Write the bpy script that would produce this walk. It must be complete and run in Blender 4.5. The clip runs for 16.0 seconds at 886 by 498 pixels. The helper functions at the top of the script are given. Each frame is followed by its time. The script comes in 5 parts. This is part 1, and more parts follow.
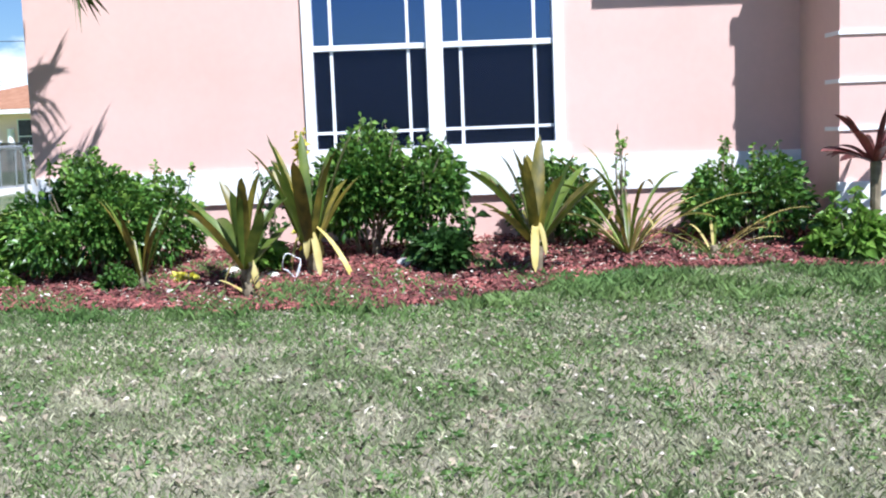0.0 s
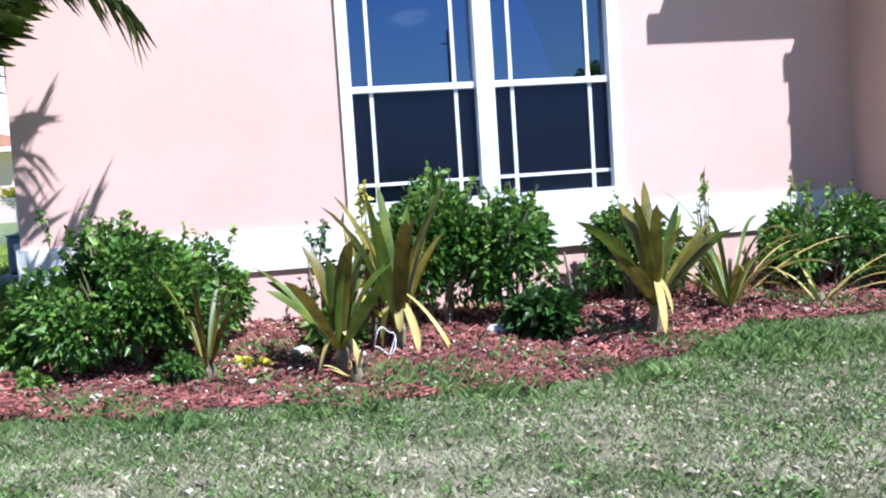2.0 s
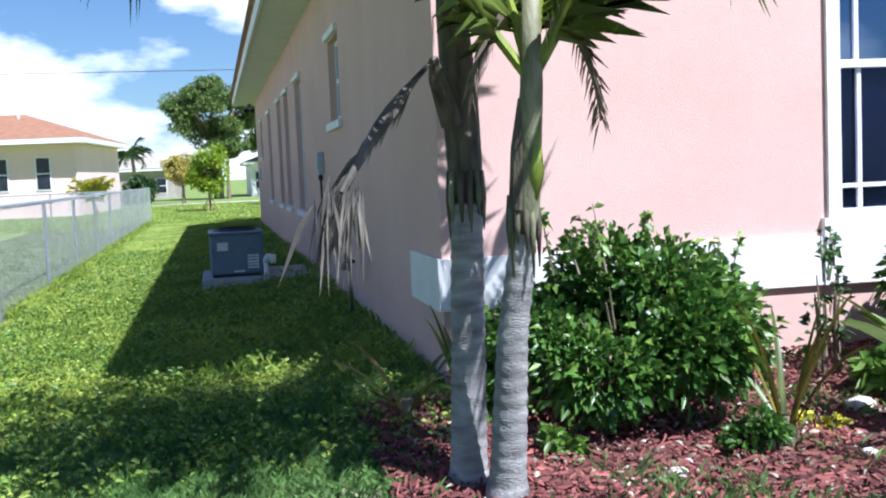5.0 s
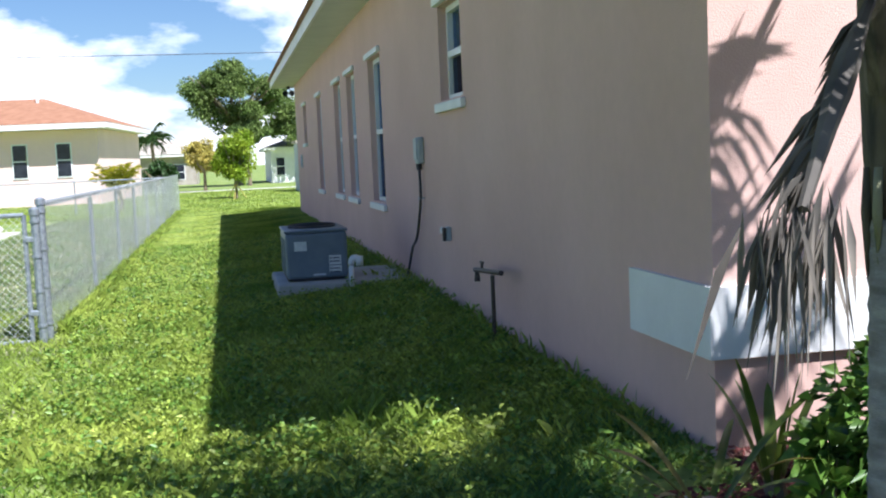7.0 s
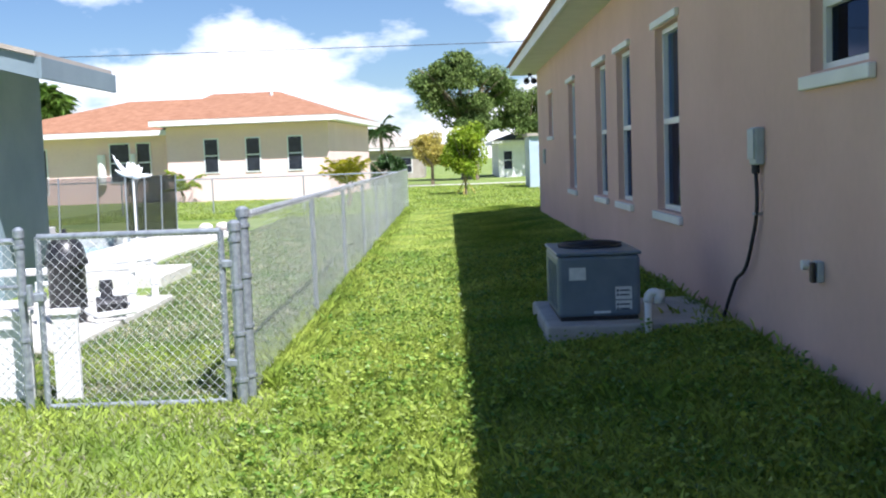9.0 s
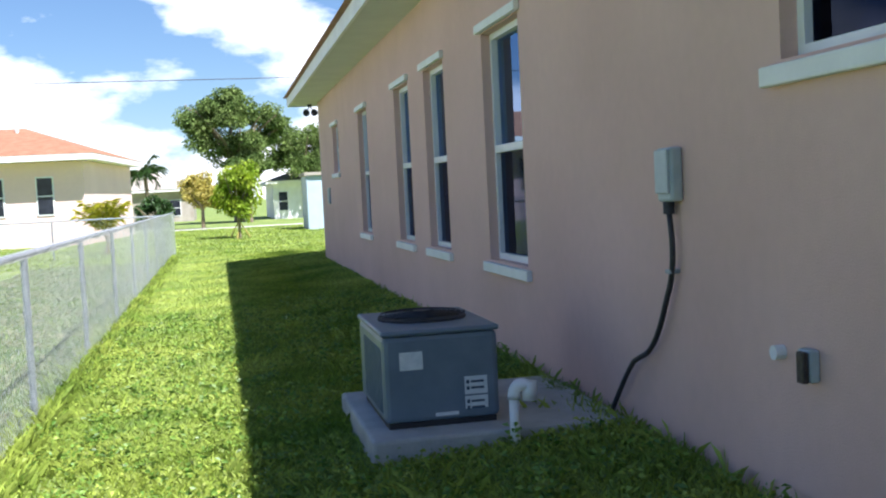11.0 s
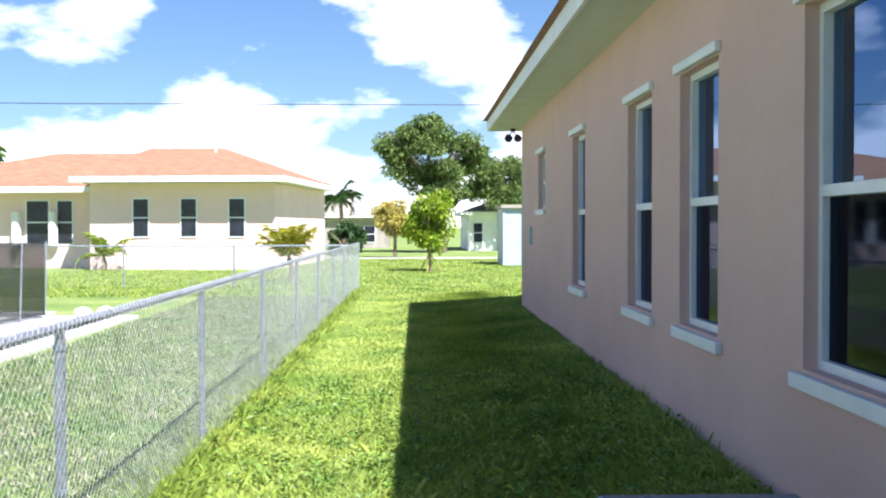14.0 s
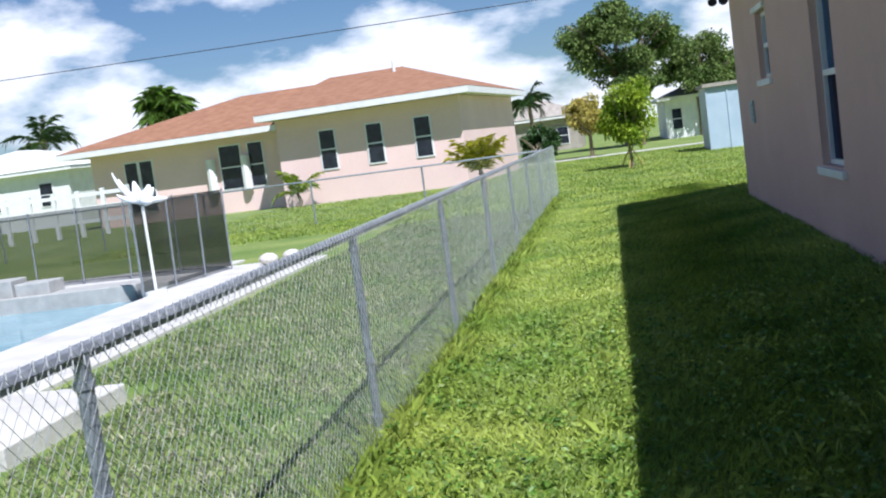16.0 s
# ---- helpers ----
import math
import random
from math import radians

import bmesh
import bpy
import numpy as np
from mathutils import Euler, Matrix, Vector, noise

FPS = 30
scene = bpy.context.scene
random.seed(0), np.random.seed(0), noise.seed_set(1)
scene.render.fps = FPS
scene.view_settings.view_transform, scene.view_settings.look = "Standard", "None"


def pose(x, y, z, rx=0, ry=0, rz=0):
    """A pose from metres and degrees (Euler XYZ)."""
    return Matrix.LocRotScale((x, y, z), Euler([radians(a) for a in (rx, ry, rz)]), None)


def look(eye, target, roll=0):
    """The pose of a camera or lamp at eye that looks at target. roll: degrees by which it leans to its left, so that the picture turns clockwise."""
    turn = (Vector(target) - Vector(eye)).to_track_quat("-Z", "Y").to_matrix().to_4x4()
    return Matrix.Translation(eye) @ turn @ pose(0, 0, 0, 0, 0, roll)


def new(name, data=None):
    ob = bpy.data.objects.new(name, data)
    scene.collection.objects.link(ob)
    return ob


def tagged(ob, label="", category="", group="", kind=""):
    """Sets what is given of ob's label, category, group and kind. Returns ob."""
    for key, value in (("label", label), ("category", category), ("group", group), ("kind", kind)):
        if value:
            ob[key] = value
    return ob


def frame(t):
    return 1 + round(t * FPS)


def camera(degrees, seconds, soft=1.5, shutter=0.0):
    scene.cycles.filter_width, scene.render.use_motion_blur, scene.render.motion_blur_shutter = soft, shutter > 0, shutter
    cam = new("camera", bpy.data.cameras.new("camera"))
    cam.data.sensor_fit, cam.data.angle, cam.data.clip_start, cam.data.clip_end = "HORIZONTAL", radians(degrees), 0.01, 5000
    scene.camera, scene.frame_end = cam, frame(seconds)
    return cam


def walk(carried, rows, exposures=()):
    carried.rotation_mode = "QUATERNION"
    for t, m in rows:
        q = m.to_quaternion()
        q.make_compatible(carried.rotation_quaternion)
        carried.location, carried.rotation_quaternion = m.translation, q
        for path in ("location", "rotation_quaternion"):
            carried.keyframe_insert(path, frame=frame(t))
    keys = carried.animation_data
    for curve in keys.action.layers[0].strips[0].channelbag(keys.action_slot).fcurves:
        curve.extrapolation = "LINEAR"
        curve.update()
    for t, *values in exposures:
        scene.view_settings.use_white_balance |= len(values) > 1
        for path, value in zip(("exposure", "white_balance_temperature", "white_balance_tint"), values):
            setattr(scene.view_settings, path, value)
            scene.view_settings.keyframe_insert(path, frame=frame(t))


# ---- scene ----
cam = camera(45.3, 16.0, 2.1)
PATH = [
    (0, (3.397, -9.605, 1.186), (3.443, -7.617, 0.969), -2.2),
    (0.5, (2.86, -9.2, 1.203), (2.982, -7.212, 1.015), -3.0),
    (1, (2.315, -8.815, 1.248), (2.527, -6.834, 1.069), -4.4),
    (1.5, (1.824, -8.557, 1.309), (2.134, -6.589, 1.133), -5.1),
    (2, (1.33, -8.302, 1.328), (1.764, -6.356, 1.175), -3.7),
    (2.5, (0.831, -7.998, 1.308), (1.345, -6.071, 1.167), -2.8),
    (3, (0.311, -7.704, 1.277), (0.841, -5.781, 1.137), -2.4),
    (3.5, (-0.185, -7.373, 1.29), (0.329, -5.447, 1.131), -2.5),
    (4, (-0.584, -6.902, 1.319), (-0.13, -4.963, 1.135), -2.5),
    (4.5, (-0.933, -6.374, 1.381), (-0.52, -4.427, 1.185), -3.0),
    (5, (-1.247, -5.908, 1.429), (-0.832, -3.957, 1.28), -2.5),
    (7.5, (-1.966, -3.456, 1.509), (-1.588, -1.5, 1.33), -2.6),
    (8, (-2.003, -2.818, 1.525), (-1.749, -0.841, 1.358), -2.6),
    (8.5, (-2.121, -1.894, 1.539), (-2.054, 0.099, 1.394), -2.6),
    (9, (-2.171, -1.05, 1.554), (-2.186, 0.943, 1.384), -2.1),
    (9.5, (-2.117, -0.542, 1.557), (-1.938, 1.44, 1.36), -2.3),
    (10, (-2.17, 0.193, 1.532), (-1.795, 2.15, 1.357), -1.8),
    (12.5, (-2.022, 3.289, 1.57), (-1.615, 5.247, 1.523), -3.5),
    (13, (-1.921, 3.88, 1.584), (-1.558, 5.847, 1.548), -3.2),
    (13.5, (-1.872, 4.273, 1.666), (-1.602, 6.254, 1.604), -1.9),
    (14, (-1.947, 4.73, 1.671), (-1.897, 6.729, 1.629), -0.1),
    (14.5, (-1.995, 5.201, 1.647), (-2.223, 7.185, 1.542), -2.8),
    (15, (-2.171, 5.87, 1.613), (-2.556, 7.826, 1.458), -5.5),
    (15.5, (-2.116, 6.196, 1.639), (-2.535, 8.143, 1.455), -7.1),
    (16, (-2.043, 6.831, 1.656), (-2.378, 8.793, 1.461), -7.7),
]
walk(cam, [(t, look(e, g, r)) for t, e, g, r in PATH], [
    (0, 0.95, 5680, 12), (2, 1.02, 5550, 14), (5, 0.92, 5550, 13), (7.5, 1.1, 6050, 14), (8.5, 1.22, 6100, 15), (9, 0.98, 6100, 16), (10, 1.0, 6100, 14),
    (12.5, 1.54, 6100, 15), (13.5, 1.54, 6050, 15), (14.5, 0.95, 5950, 15), (15, 0.64, 5850, 14), (16, 0.42, 5850, 14)])

# ---- world, sun ----
TO_SUN = Vector((0.54 * 0.59, -0.82 * 0.59, 0.807)).normalized()
SUN_EL = math.asin(TO_SUN.z)
SUN_AZ = math.atan2(TO_SUN.x, TO_SUN.y)
world = bpy.data.worlds.new("sky")
scene.world = world
world.use_nodes = True
wt = world.node_tree
bg = wt.nodes["Background"]
sky = wt.nodes.new("ShaderNodeTexSky")
sky.sky_type, sky.sun_disc = "NISHITA", False
sky.sun_elevation, sky.sun_rotation = SUN_EL, SUN_AZ
sky.air_density, sky.dust_density, sky.ozone_density = 1.0, 0.3, 3.0
coord = wt.nodes.new("ShaderNodeTexCoord")
mapping = wt.nodes.new("ShaderNodeMapping")
mapping.inputs["Scale"].default_value = (1.0, 1.0, 2.2)
mapping.inputs["Location"].default_value = (0.35, 0.1, 0.0)
clouds = wt.nodes.new("ShaderNodeTexNoise")
clouds.inputs["Scale"].default_value = 5.0
clouds.inputs["Detail"].default_value = 9.0
clouds.inputs["Roughness"].default_value = 0.54
ramp = wt.nodes.new("ShaderNodeValToRGB")
ramp.color_ramp.elements[0].position, ramp.color_ramp.elements[1].position = 0.442, 0.55
mixer = wt.nodes.new("ShaderNodeMix")
mixer.data_type = "RGBA"
mixer.inputs["B"].default_value = (19.0, 19.4, 20.0, 1)
wt.links.new(coord.outputs["Generated"], mapping.inputs["Vector"])
wt.links.new(mapping.outputs[0], clouds.inputs["Vector"])
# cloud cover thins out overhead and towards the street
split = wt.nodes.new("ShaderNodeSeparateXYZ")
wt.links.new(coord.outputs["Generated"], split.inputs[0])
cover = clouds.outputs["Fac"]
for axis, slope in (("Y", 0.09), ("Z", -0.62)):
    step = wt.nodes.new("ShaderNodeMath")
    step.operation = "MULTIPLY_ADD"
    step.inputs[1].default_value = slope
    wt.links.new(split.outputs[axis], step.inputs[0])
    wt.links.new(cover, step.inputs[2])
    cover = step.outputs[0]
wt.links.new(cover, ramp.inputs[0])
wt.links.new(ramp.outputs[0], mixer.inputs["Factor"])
blue = wt.nodes.new("ShaderNodeMix")
blue.data_type, blue.blend_type = "RGBA", "MULTIPLY"
blue.inputs["Factor"].default_value = 1.0
blue.inputs["B"].default_value = (1.05, 1.2, 1.36, 1)
wt.links.new(sky.outputs[0], blue.inputs["A"])
wt.links.new(blue.outputs["Result"], mixer.inputs["A"])
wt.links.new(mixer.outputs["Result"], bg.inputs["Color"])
bg.inputs["Strength"].default_value = 0.043
sun = new("sun", bpy.data.lights.new("sun", "SUN"))
sun.data.energy, sun.data.angle, sun.data.color = 5.0, 0.009, (1.0, 0.97, 0.93)
sun.matrix_world = look(TO_SUN * 60, (0, 0, 0))


# ---- materials ----
def noise_mat(name, dark, light, scale, rough=0.8, bump=0.0, bump_scale=None, detail=6.0, fine=0.0, metal=0.0,
              per_object=0.0, per_island=0.0, translucent=0.0, spread=(0.3, 0.7), spec=0.5, stretch=(1, 1, 1)):
    m = bpy.data.materials.new(name)
    m.use_nodes = True
    n, l = m.node_tree.nodes, m.node_tree.links
    p = n["Principled BSDF"]
    p.inputs["Roughness"].default_value, p.inputs["Metallic"].default_value = rough, metal
    p.inputs["Specular IOR Level"].default_value = spec
    tc = n.new("ShaderNodeTexCoord")
    mp = n.new("ShaderNodeMapping")
    mp.inputs["Scale"].default_value = stretch
    l.new(tc.outputs["Object"], mp.inputs["Vector"])
    nz = n.new("ShaderNodeTexNoise")
    nz.inputs["Scale"].default_value, nz.inputs["Detail"].default_value = scale, detail
    l.new(mp.outputs[0], nz.inputs["Vector"])
    cr = n.new("ShaderNodeValToRGB")
    cr.color_ramp.elements[0].position, cr.color_ramp.elements[1].position = spread
    cr.color_ramp.elements[0].color, cr.color_ramp.elements[1].color = (*dark, 1), (*light, 1)
    l.new(nz.outputs["Fac"], cr.inputs[0])
    colour = cr.outputs[0]
    if fine:
        nf = n.new("ShaderNodeTexNoise")
        nf.inputs["Scale"].default_value, nf.inputs["Detail"].default_value = scale * 14, 3
        l.new(mp.outputs[0], nf.inputs["Vector"])
        mr = n.new("ShaderNodeMapRange")
        mr.inputs["To Min"].default_value, mr.inputs["To Max"].default_value = 1 - fine, 1 + fine
        l.new(nf.outputs["Fac"], mr.inputs["Value"])
        colour = scaled(m, colour, mr.outputs[0])
    for amount, node, socket in ((per_object, "ShaderNodeObjectInfo", "Random"), (per_island, "ShaderNodeNewGeometry", "Random Per Island")):
        if amount:
            src = n.new(node)
            mr = n.new("ShaderNodeMapRange")
            mr.inputs["To Min"].default_value, mr.inputs["To Max"].default_value = 1 - amount, 1 + amount
            l.new(src.outputs[socket], mr.inputs["Value"])
            colour = scaled(m, colour, mr.outputs[0])
    l.new(colour, p.inputs["Base Color"])
    if bump:
        nb = n.new("ShaderNodeTexNoise")
        nb.inputs["Scale"].default_value, nb.inputs["Detail"].default_value = bump_scale or scale * 8, 5
        l.new(mp.outputs[0], nb.inputs["Vector"])
        b = n.new("ShaderNodeBump")
        b.inputs["Strength"].default_value, b.inputs["Distance"].default_value = bump, 0.02
        l.new(nb.outputs["Fac"], b.inputs["Height"])
        l.new(b.outputs[0], p.inputs["Normal"])
    if translucent:
        t = n.new("ShaderNodeBsdfTranslucent")
        l.new(colour, t.inputs["Color"])
        mx = n.new("ShaderNodeMixShader")
        mx.inputs[0].default_value = translucent
        l.new(p.outputs[0], mx.inputs[1])
        l.new(t.outputs[0], mx.inputs[2])
        l.new(mx.outputs[0], n["Material Output"].inputs["Surface"])
    return m


def scaled(m, colour, factor):
    n, l = m.node_tree.nodes, m.node_tree.links
    hv = n.new("ShaderNodeHueSaturation")
    l.new(colour, hv.inputs["Color"])
    l.new(factor, hv.inputs["Value"])
    return hv.outputs[0]


def glass_mat(name, tint, ior, gloss=(1, 1, 1), rough=0.01):
    m = bpy.data.materials.new(name)
    m.use_nodes = True
    n, l = m.node_tree.nodes, m.node_tree.links
    tr, gl, fr, mx = (n.new("ShaderNode" + k) for k in ("BsdfTransparent", "BsdfGlossy", "Fresnel", "MixShader"))
    tr.inputs[0].default_value = (*tint, 1)
    gl.inputs["Roughness"].default_value = rough
    gl.inputs["Color"].default_value = (*gloss, 1)
    fr.inputs["IOR"].default_value = ior
    l.new(fr.outputs[0], mx.inputs[0])
    l.new(tr.outputs[0], mx.inputs[1])
    l.new(gl.outputs[0], mx.inputs[2])
    l.new(mx.outputs[0], n["Material Output"].inputs["Surface"])
    return m


def veil_mat(name, colour, cover):
    """Woven mesh too fine to build: part thread, part holes."""
    m = bpy.data.materials.new(name)
    m.use_nodes = True
    n, l = m.node_tree.nodes, m.node_tree.links
    tr, df, mx = (n.new("ShaderNode" + k) for k in ("BsdfTransparent", "BsdfDiffuse", "MixShader"))
    df.inputs[0].default_value = (*colour, 1)
    mx.inputs[0].default_value = cover
    l.new(tr.outputs[0], mx.inputs[1])
    l.new(df.outputs[0], mx.inputs[2])
    l.new(mx.outputs[0], n["Material Output"].inputs["Surface"])
    return m


STUCCO = noise_mat("pink_stucco", (0.645, 0.43, 0.37), (0.72, 0.49, 0.43), 0.9, 0.9, 0.22, 110, fine=0.05, spec=0.2)
WHITE = noise_mat("white_paint", (0.74, 0.74, 0.73), (0.84, 0.84, 0.83), 3, 0.6, 0.1, 50, fine=0.03)
VINYL = noise_mat("white_vinyl", (0.74, 0.75, 0.76), (0.82, 0.83, 0.84), 5, 0.4)
SOFFIT = noise_mat("pale_soffit", (0.6, 0.62, 0.56), (0.68, 0.7, 0.63), 2, 0.7, 0.1, 40)
SHINGLE = noise_mat("terracotta_shingle", (0.25, 0.115, 0.062), (0.36, 0.185, 0.108), 3, 0.9, 0.6, 12, fine=0.25)
PALE_SHINGLE = noise_mat("pale_shingle", (0.3, 0.26, 0.22), (0.44, 0.4, 0.35), 2, 0.9, fine=0.15)
GLASS = glass_mat("window_glass", (0.25, 0.33, 0.55), 3.0, (0.5, 0.68, 1.0))
SCREEN_GLASS = glass_mat("screened_glass", (0.2, 0.22, 0.34), 1.6, (0.5, 0.62, 1.0), 0.3)
SIDE_SCREEN = glass_mat("dark_side_screen", (0.12, 0.13, 0.18), 1.2, (0.5, 0.6, 0.9), 0.04)
FAR_GLASS = noise_mat("dark_far_glass", (0.012, 0.014, 0.022), (0.03, 0.035, 0.05), 3, 0.12)
# dark paint that stands in for the dimness indoors
INDOOR_SHADE = noise_mat("indoor_shade_paint", (0.12, 0.11, 0.12), (0.2, 0.19, 0.2), 1.5, 0.9)
GALV = noise_mat("galvanised_steel", (0.24, 0.27, 0.31), (0.42, 0.46, 0.5), 25, 0.45, metal=0.6, fine=0.1)
# top rail steel, darkened in colour to stand for its shadow side
RAIL_SHADED = noise_mat("shaded_rail_steel", (0.16, 0.175, 0.2), (0.32, 0.34, 0.37), 18, 0.55, metal=0.3, fine=0.15)
WIRE = noise_mat("galvanised_wire", (0.58, 0.61, 0.63), (0.76, 0.78, 0.8), 9, 0.5, metal=0.3)
CONCRETE = noise_mat("pale_concrete", (0.5, 0.48, 0.44), (0.66, 0.64, 0.6), 2.2, 0.9, 0.3, 40, fine=0.08)
PAD = noise_mat("grey_concrete", (0.34, 0.34, 0.33), (0.46, 0.46, 0.44), 6, 0.9, 0.4, 40, fine=0.1)
AC_PAINT = noise_mat("blue_grey_enamel", (0.11, 0.155, 0.21), (0.15, 0.2, 0.26), 6, 0.45, fine=0.05)
AC_DARK = noise_mat("black_grille", (0.012, 0.012, 0.015), (0.03, 0.03, 0.035), 10, 0.6)
LABEL = noise_mat("label_paper", (0.55, 0.6, 0.64), (0.68, 0.72, 0.75), 30, 0.7)
INK = noise_mat("dark_ink", (0.03, 0.05, 0.09), (0.05, 0.08, 0.13), 20, 0.7)
PVC = noise_mat("white_pvc", (0.72, 0.74, 0.76), (0.82, 0.83, 0.84), 12, 0.4)
METER = noise_mat("grey_meter_paint", (0.36, 0.42, 0.44), (0.44, 0.5, 0.52), 12, 0.5)
CABLE = noise_mat("black_rubber", (0.015, 0.015, 0.02), (0.035, 0.035, 0.045), 20, 0.6)
BRASS = noise_mat("dull_brass", (0.035, 0.03, 0.03), (0.1, 0.085, 0.075), 40, 0.5, metal=0.5)
BLACK = noise_mat("black_plastic", (0.015, 0.015, 0.018), (0.03, 0.03, 0.035), 8, 0.35)
GREY_WALL = noise_mat("blue_grey_stucco", (0.17, 0.23, 0.27), (0.22, 0.29, 0.33), 1.2, 0.9, 0.3, 50, fine=0.05)
SHED_BLUE = noise_mat("pale_blue_metal", (0.36, 0.46, 0.55), (0.44, 0.54, 0.62), 1.5, 0.6, fine=0.05)
FAR_WALL = noise_mat("peach_stucco", (0.78, 0.57, 0.53), (0.85, 0.64, 0.6), 0.5, 0.9, fine=0.05)
WATER = noise_mat("pool_water", (0.14, 0.34, 0.42), (0.3, 0.5, 0.56), 1.5, 0.06, 0.25, 5)
SAFETY = veil_mat("dark_mesh_fabric", (0.035, 0.04, 0.035), 0.42)
BARK = noise_mat("grey_palm_bark", (0.17, 0.16, 0.15), (0.44, 0.42, 0.4), 7, 0.9, 0.5, 60, fine=0.2, stretch=(1, 1, 3))
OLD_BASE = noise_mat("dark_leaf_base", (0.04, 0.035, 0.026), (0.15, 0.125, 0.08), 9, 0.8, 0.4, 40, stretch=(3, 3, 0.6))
SHAFT = noise_mat("green_crownshaft", (0.06, 0.1, 0.015), (0.3, 0.36, 0.04), 6, 0.45, fine=0.1, stretch=(3, 3, 0.6))
FROND = noise_mat("palm_leaflet", (0.05, 0.095, 0.012), (0.16, 0.21, 0.035), 3, 0.5, per_island=0.35, translucent=0.3)
DRY_FROND = noise_mat("dry_palm_leaflet", (0.12, 0.09, 0.06), (0.34, 0.27, 0.18), 5, 0.8, per_island=0.35, translucent=0.15)
SHRUB = noise_mat("shrub_leaf", (0.028, 0.09, 0.014), (0.11, 0.22, 0.04), 6, 0.35, per_island=0.5, translucent=0.25)
SHRUB_LIGHT = noise_mat("young_shrub_leaf", (0.08, 0.18, 0.025), (0.22, 0.35, 0.06), 6, 0.42, per_island=0.4, translucent=0.3)
DARK_LEAF = noise_mat("deep_green_leaf", (0.02, 0.055, 0.012), (0.06, 0.13, 0.03), 6, 0.4, per_island=0.5, translucent=0.2)
STRAP = noise_mat("strap_leaf", (0.05, 0.062, 0.012), (0.24, 0.19, 0.03), 6, 0.42, per_object=0.4, translucent=0.25, stretch=(2, 2, 1))
STRAP_GREEN = noise_mat("green_strap_leaf", (0.045, 0.09, 0.014), (0.16, 0.21, 0.03), 5, 0.42, per_object=0.35, translucent=0.25)
STRAP_DRY = noise_mat("yellow_withered_leaf", (0.42, 0.33, 0.08), (0.62, 0.52, 0.2), 5, 0.7, per_object=0.25, translucent=0.2)
YELLOW_LEAF = noise_mat("yellow_leaf", (0.42, 0.4, 0.02), (0.62, 0.55, 0.06), 5, 0.5, per_island=0.3, translucent=0.3)
RED_LEAF = noise_mat("dark_red_leaf", (0.045, 0.02, 0.018), (0.2, 0.05, 0.045), 7, 0.4, per_object=0.5, translucent=0.15)
STEM = noise_mat("woody_stem", (0.13, 0.1, 0.06), (0.28, 0.23, 0.15), 14, 0.85, 0.3, 60)
TREE_LEAF = noise_mat("tree_leaf", (0.075, 0.13, 0.035), (0.22, 0.29, 0.09), 0.7, 0.9, per_island=0.5, translucent=0.2, spec=0.1)
LIME_LEAF = noise_mat("lime_tree_leaf", (0.19, 0.31, 0.015), (0.42, 0.5, 0.04), 1.2, 0.5, per_island=0.4, translucent=0.35)
GOLD_LEAF = noise_mat("golden_tree_leaf", (0.38, 0.34, 0.06), (0.6, 0.5, 0.14), 1, 0.6, per_island=0.35, translucent=0.3)
MULCH = noise_mat("red_mulch", (0.05, 0.02, 0.016), (0.24, 0.085, 0.06), 7, 0.9, 0.6, 60, fine=0.3)
CHIP = noise_mat("red_bark_chip", (0.1, 0.03, 0.028), (0.29, 0.095, 0.08), 2.5, 0.9, per_island=0.75)
SCRAP = noise_mat("brown_leaf_scrap", (0.12, 0.1, 0.065), (0.36, 0.3, 0.21), 9, 0.9, per_island=0.5)
PALE = noise_mat("pale_dry_scrap", (0.34, 0.29, 0.22), (0.62, 0.56, 0.47), 20, 0.9, per_island=0.3)
ROCK = noise_mat("pale_stone", (0.5, 0.47, 0.43), (0.72, 0.69, 0.64), 20, 0.9, 0.3, 60)
GROUND = noise_mat("lawn_soil", (0.11, 0.19, 0.03), (0.25, 0.3, 0.08), 0.6, 0.95, 0.6, 30, fine=0.35)
SOIL = noise_mat("thin_lawn_soil", (0.11, 0.115, 0.06), (0.28, 0.25, 0.18), 1.6, 0.95, 0.8, 45, fine=0.45, spread=(0.4, 0.62))
GRASS_DRY = noise_mat("dry_grass", (0.17, 0.21, 0.09), (0.46, 0.43, 0.3), 2.6, 0.7, per_island=0.6, translucent=0.25, spread=(0.38, 0.62))
GRASS = noise_mat("green_grass", (0.085, 0.175, 0.042), (0.2, 0.285, 0.09), 0.7, 0.6, per_island=0.45, translucent=0.3)
GRASS_FRESH = noise_mat("fresh_grass", (0.07, 0.17, 0.035), (0.2, 0.31, 0.09), 0.9, 0.55, per_island=0.4, translucent=0.3)
# dry leaflet taken darker: the hanging frond's shade is in this colour
DRY_SHADED = noise_mat("shaded_withered_leaflet", (0.06, 0.055, 0.05), (0.24, 0.21, 0.17), 5, 0.8, per_island=0.4, translucent=0.1)
SHEATH = noise_mat("olive_sheath", (0.07, 0.08, 0.03), (0.3, 0.29, 0.17), 7, 0.6, 0.3, 40, fine=0.15, stretch=(2, 2, 0.7))
GRASS_LUSH = noise_mat("lush_grass", (0.15, 0.255, 0.03), (0.4, 0.47, 0.085), 0.9, 0.55, per_island=0.4, translucent=0.3)


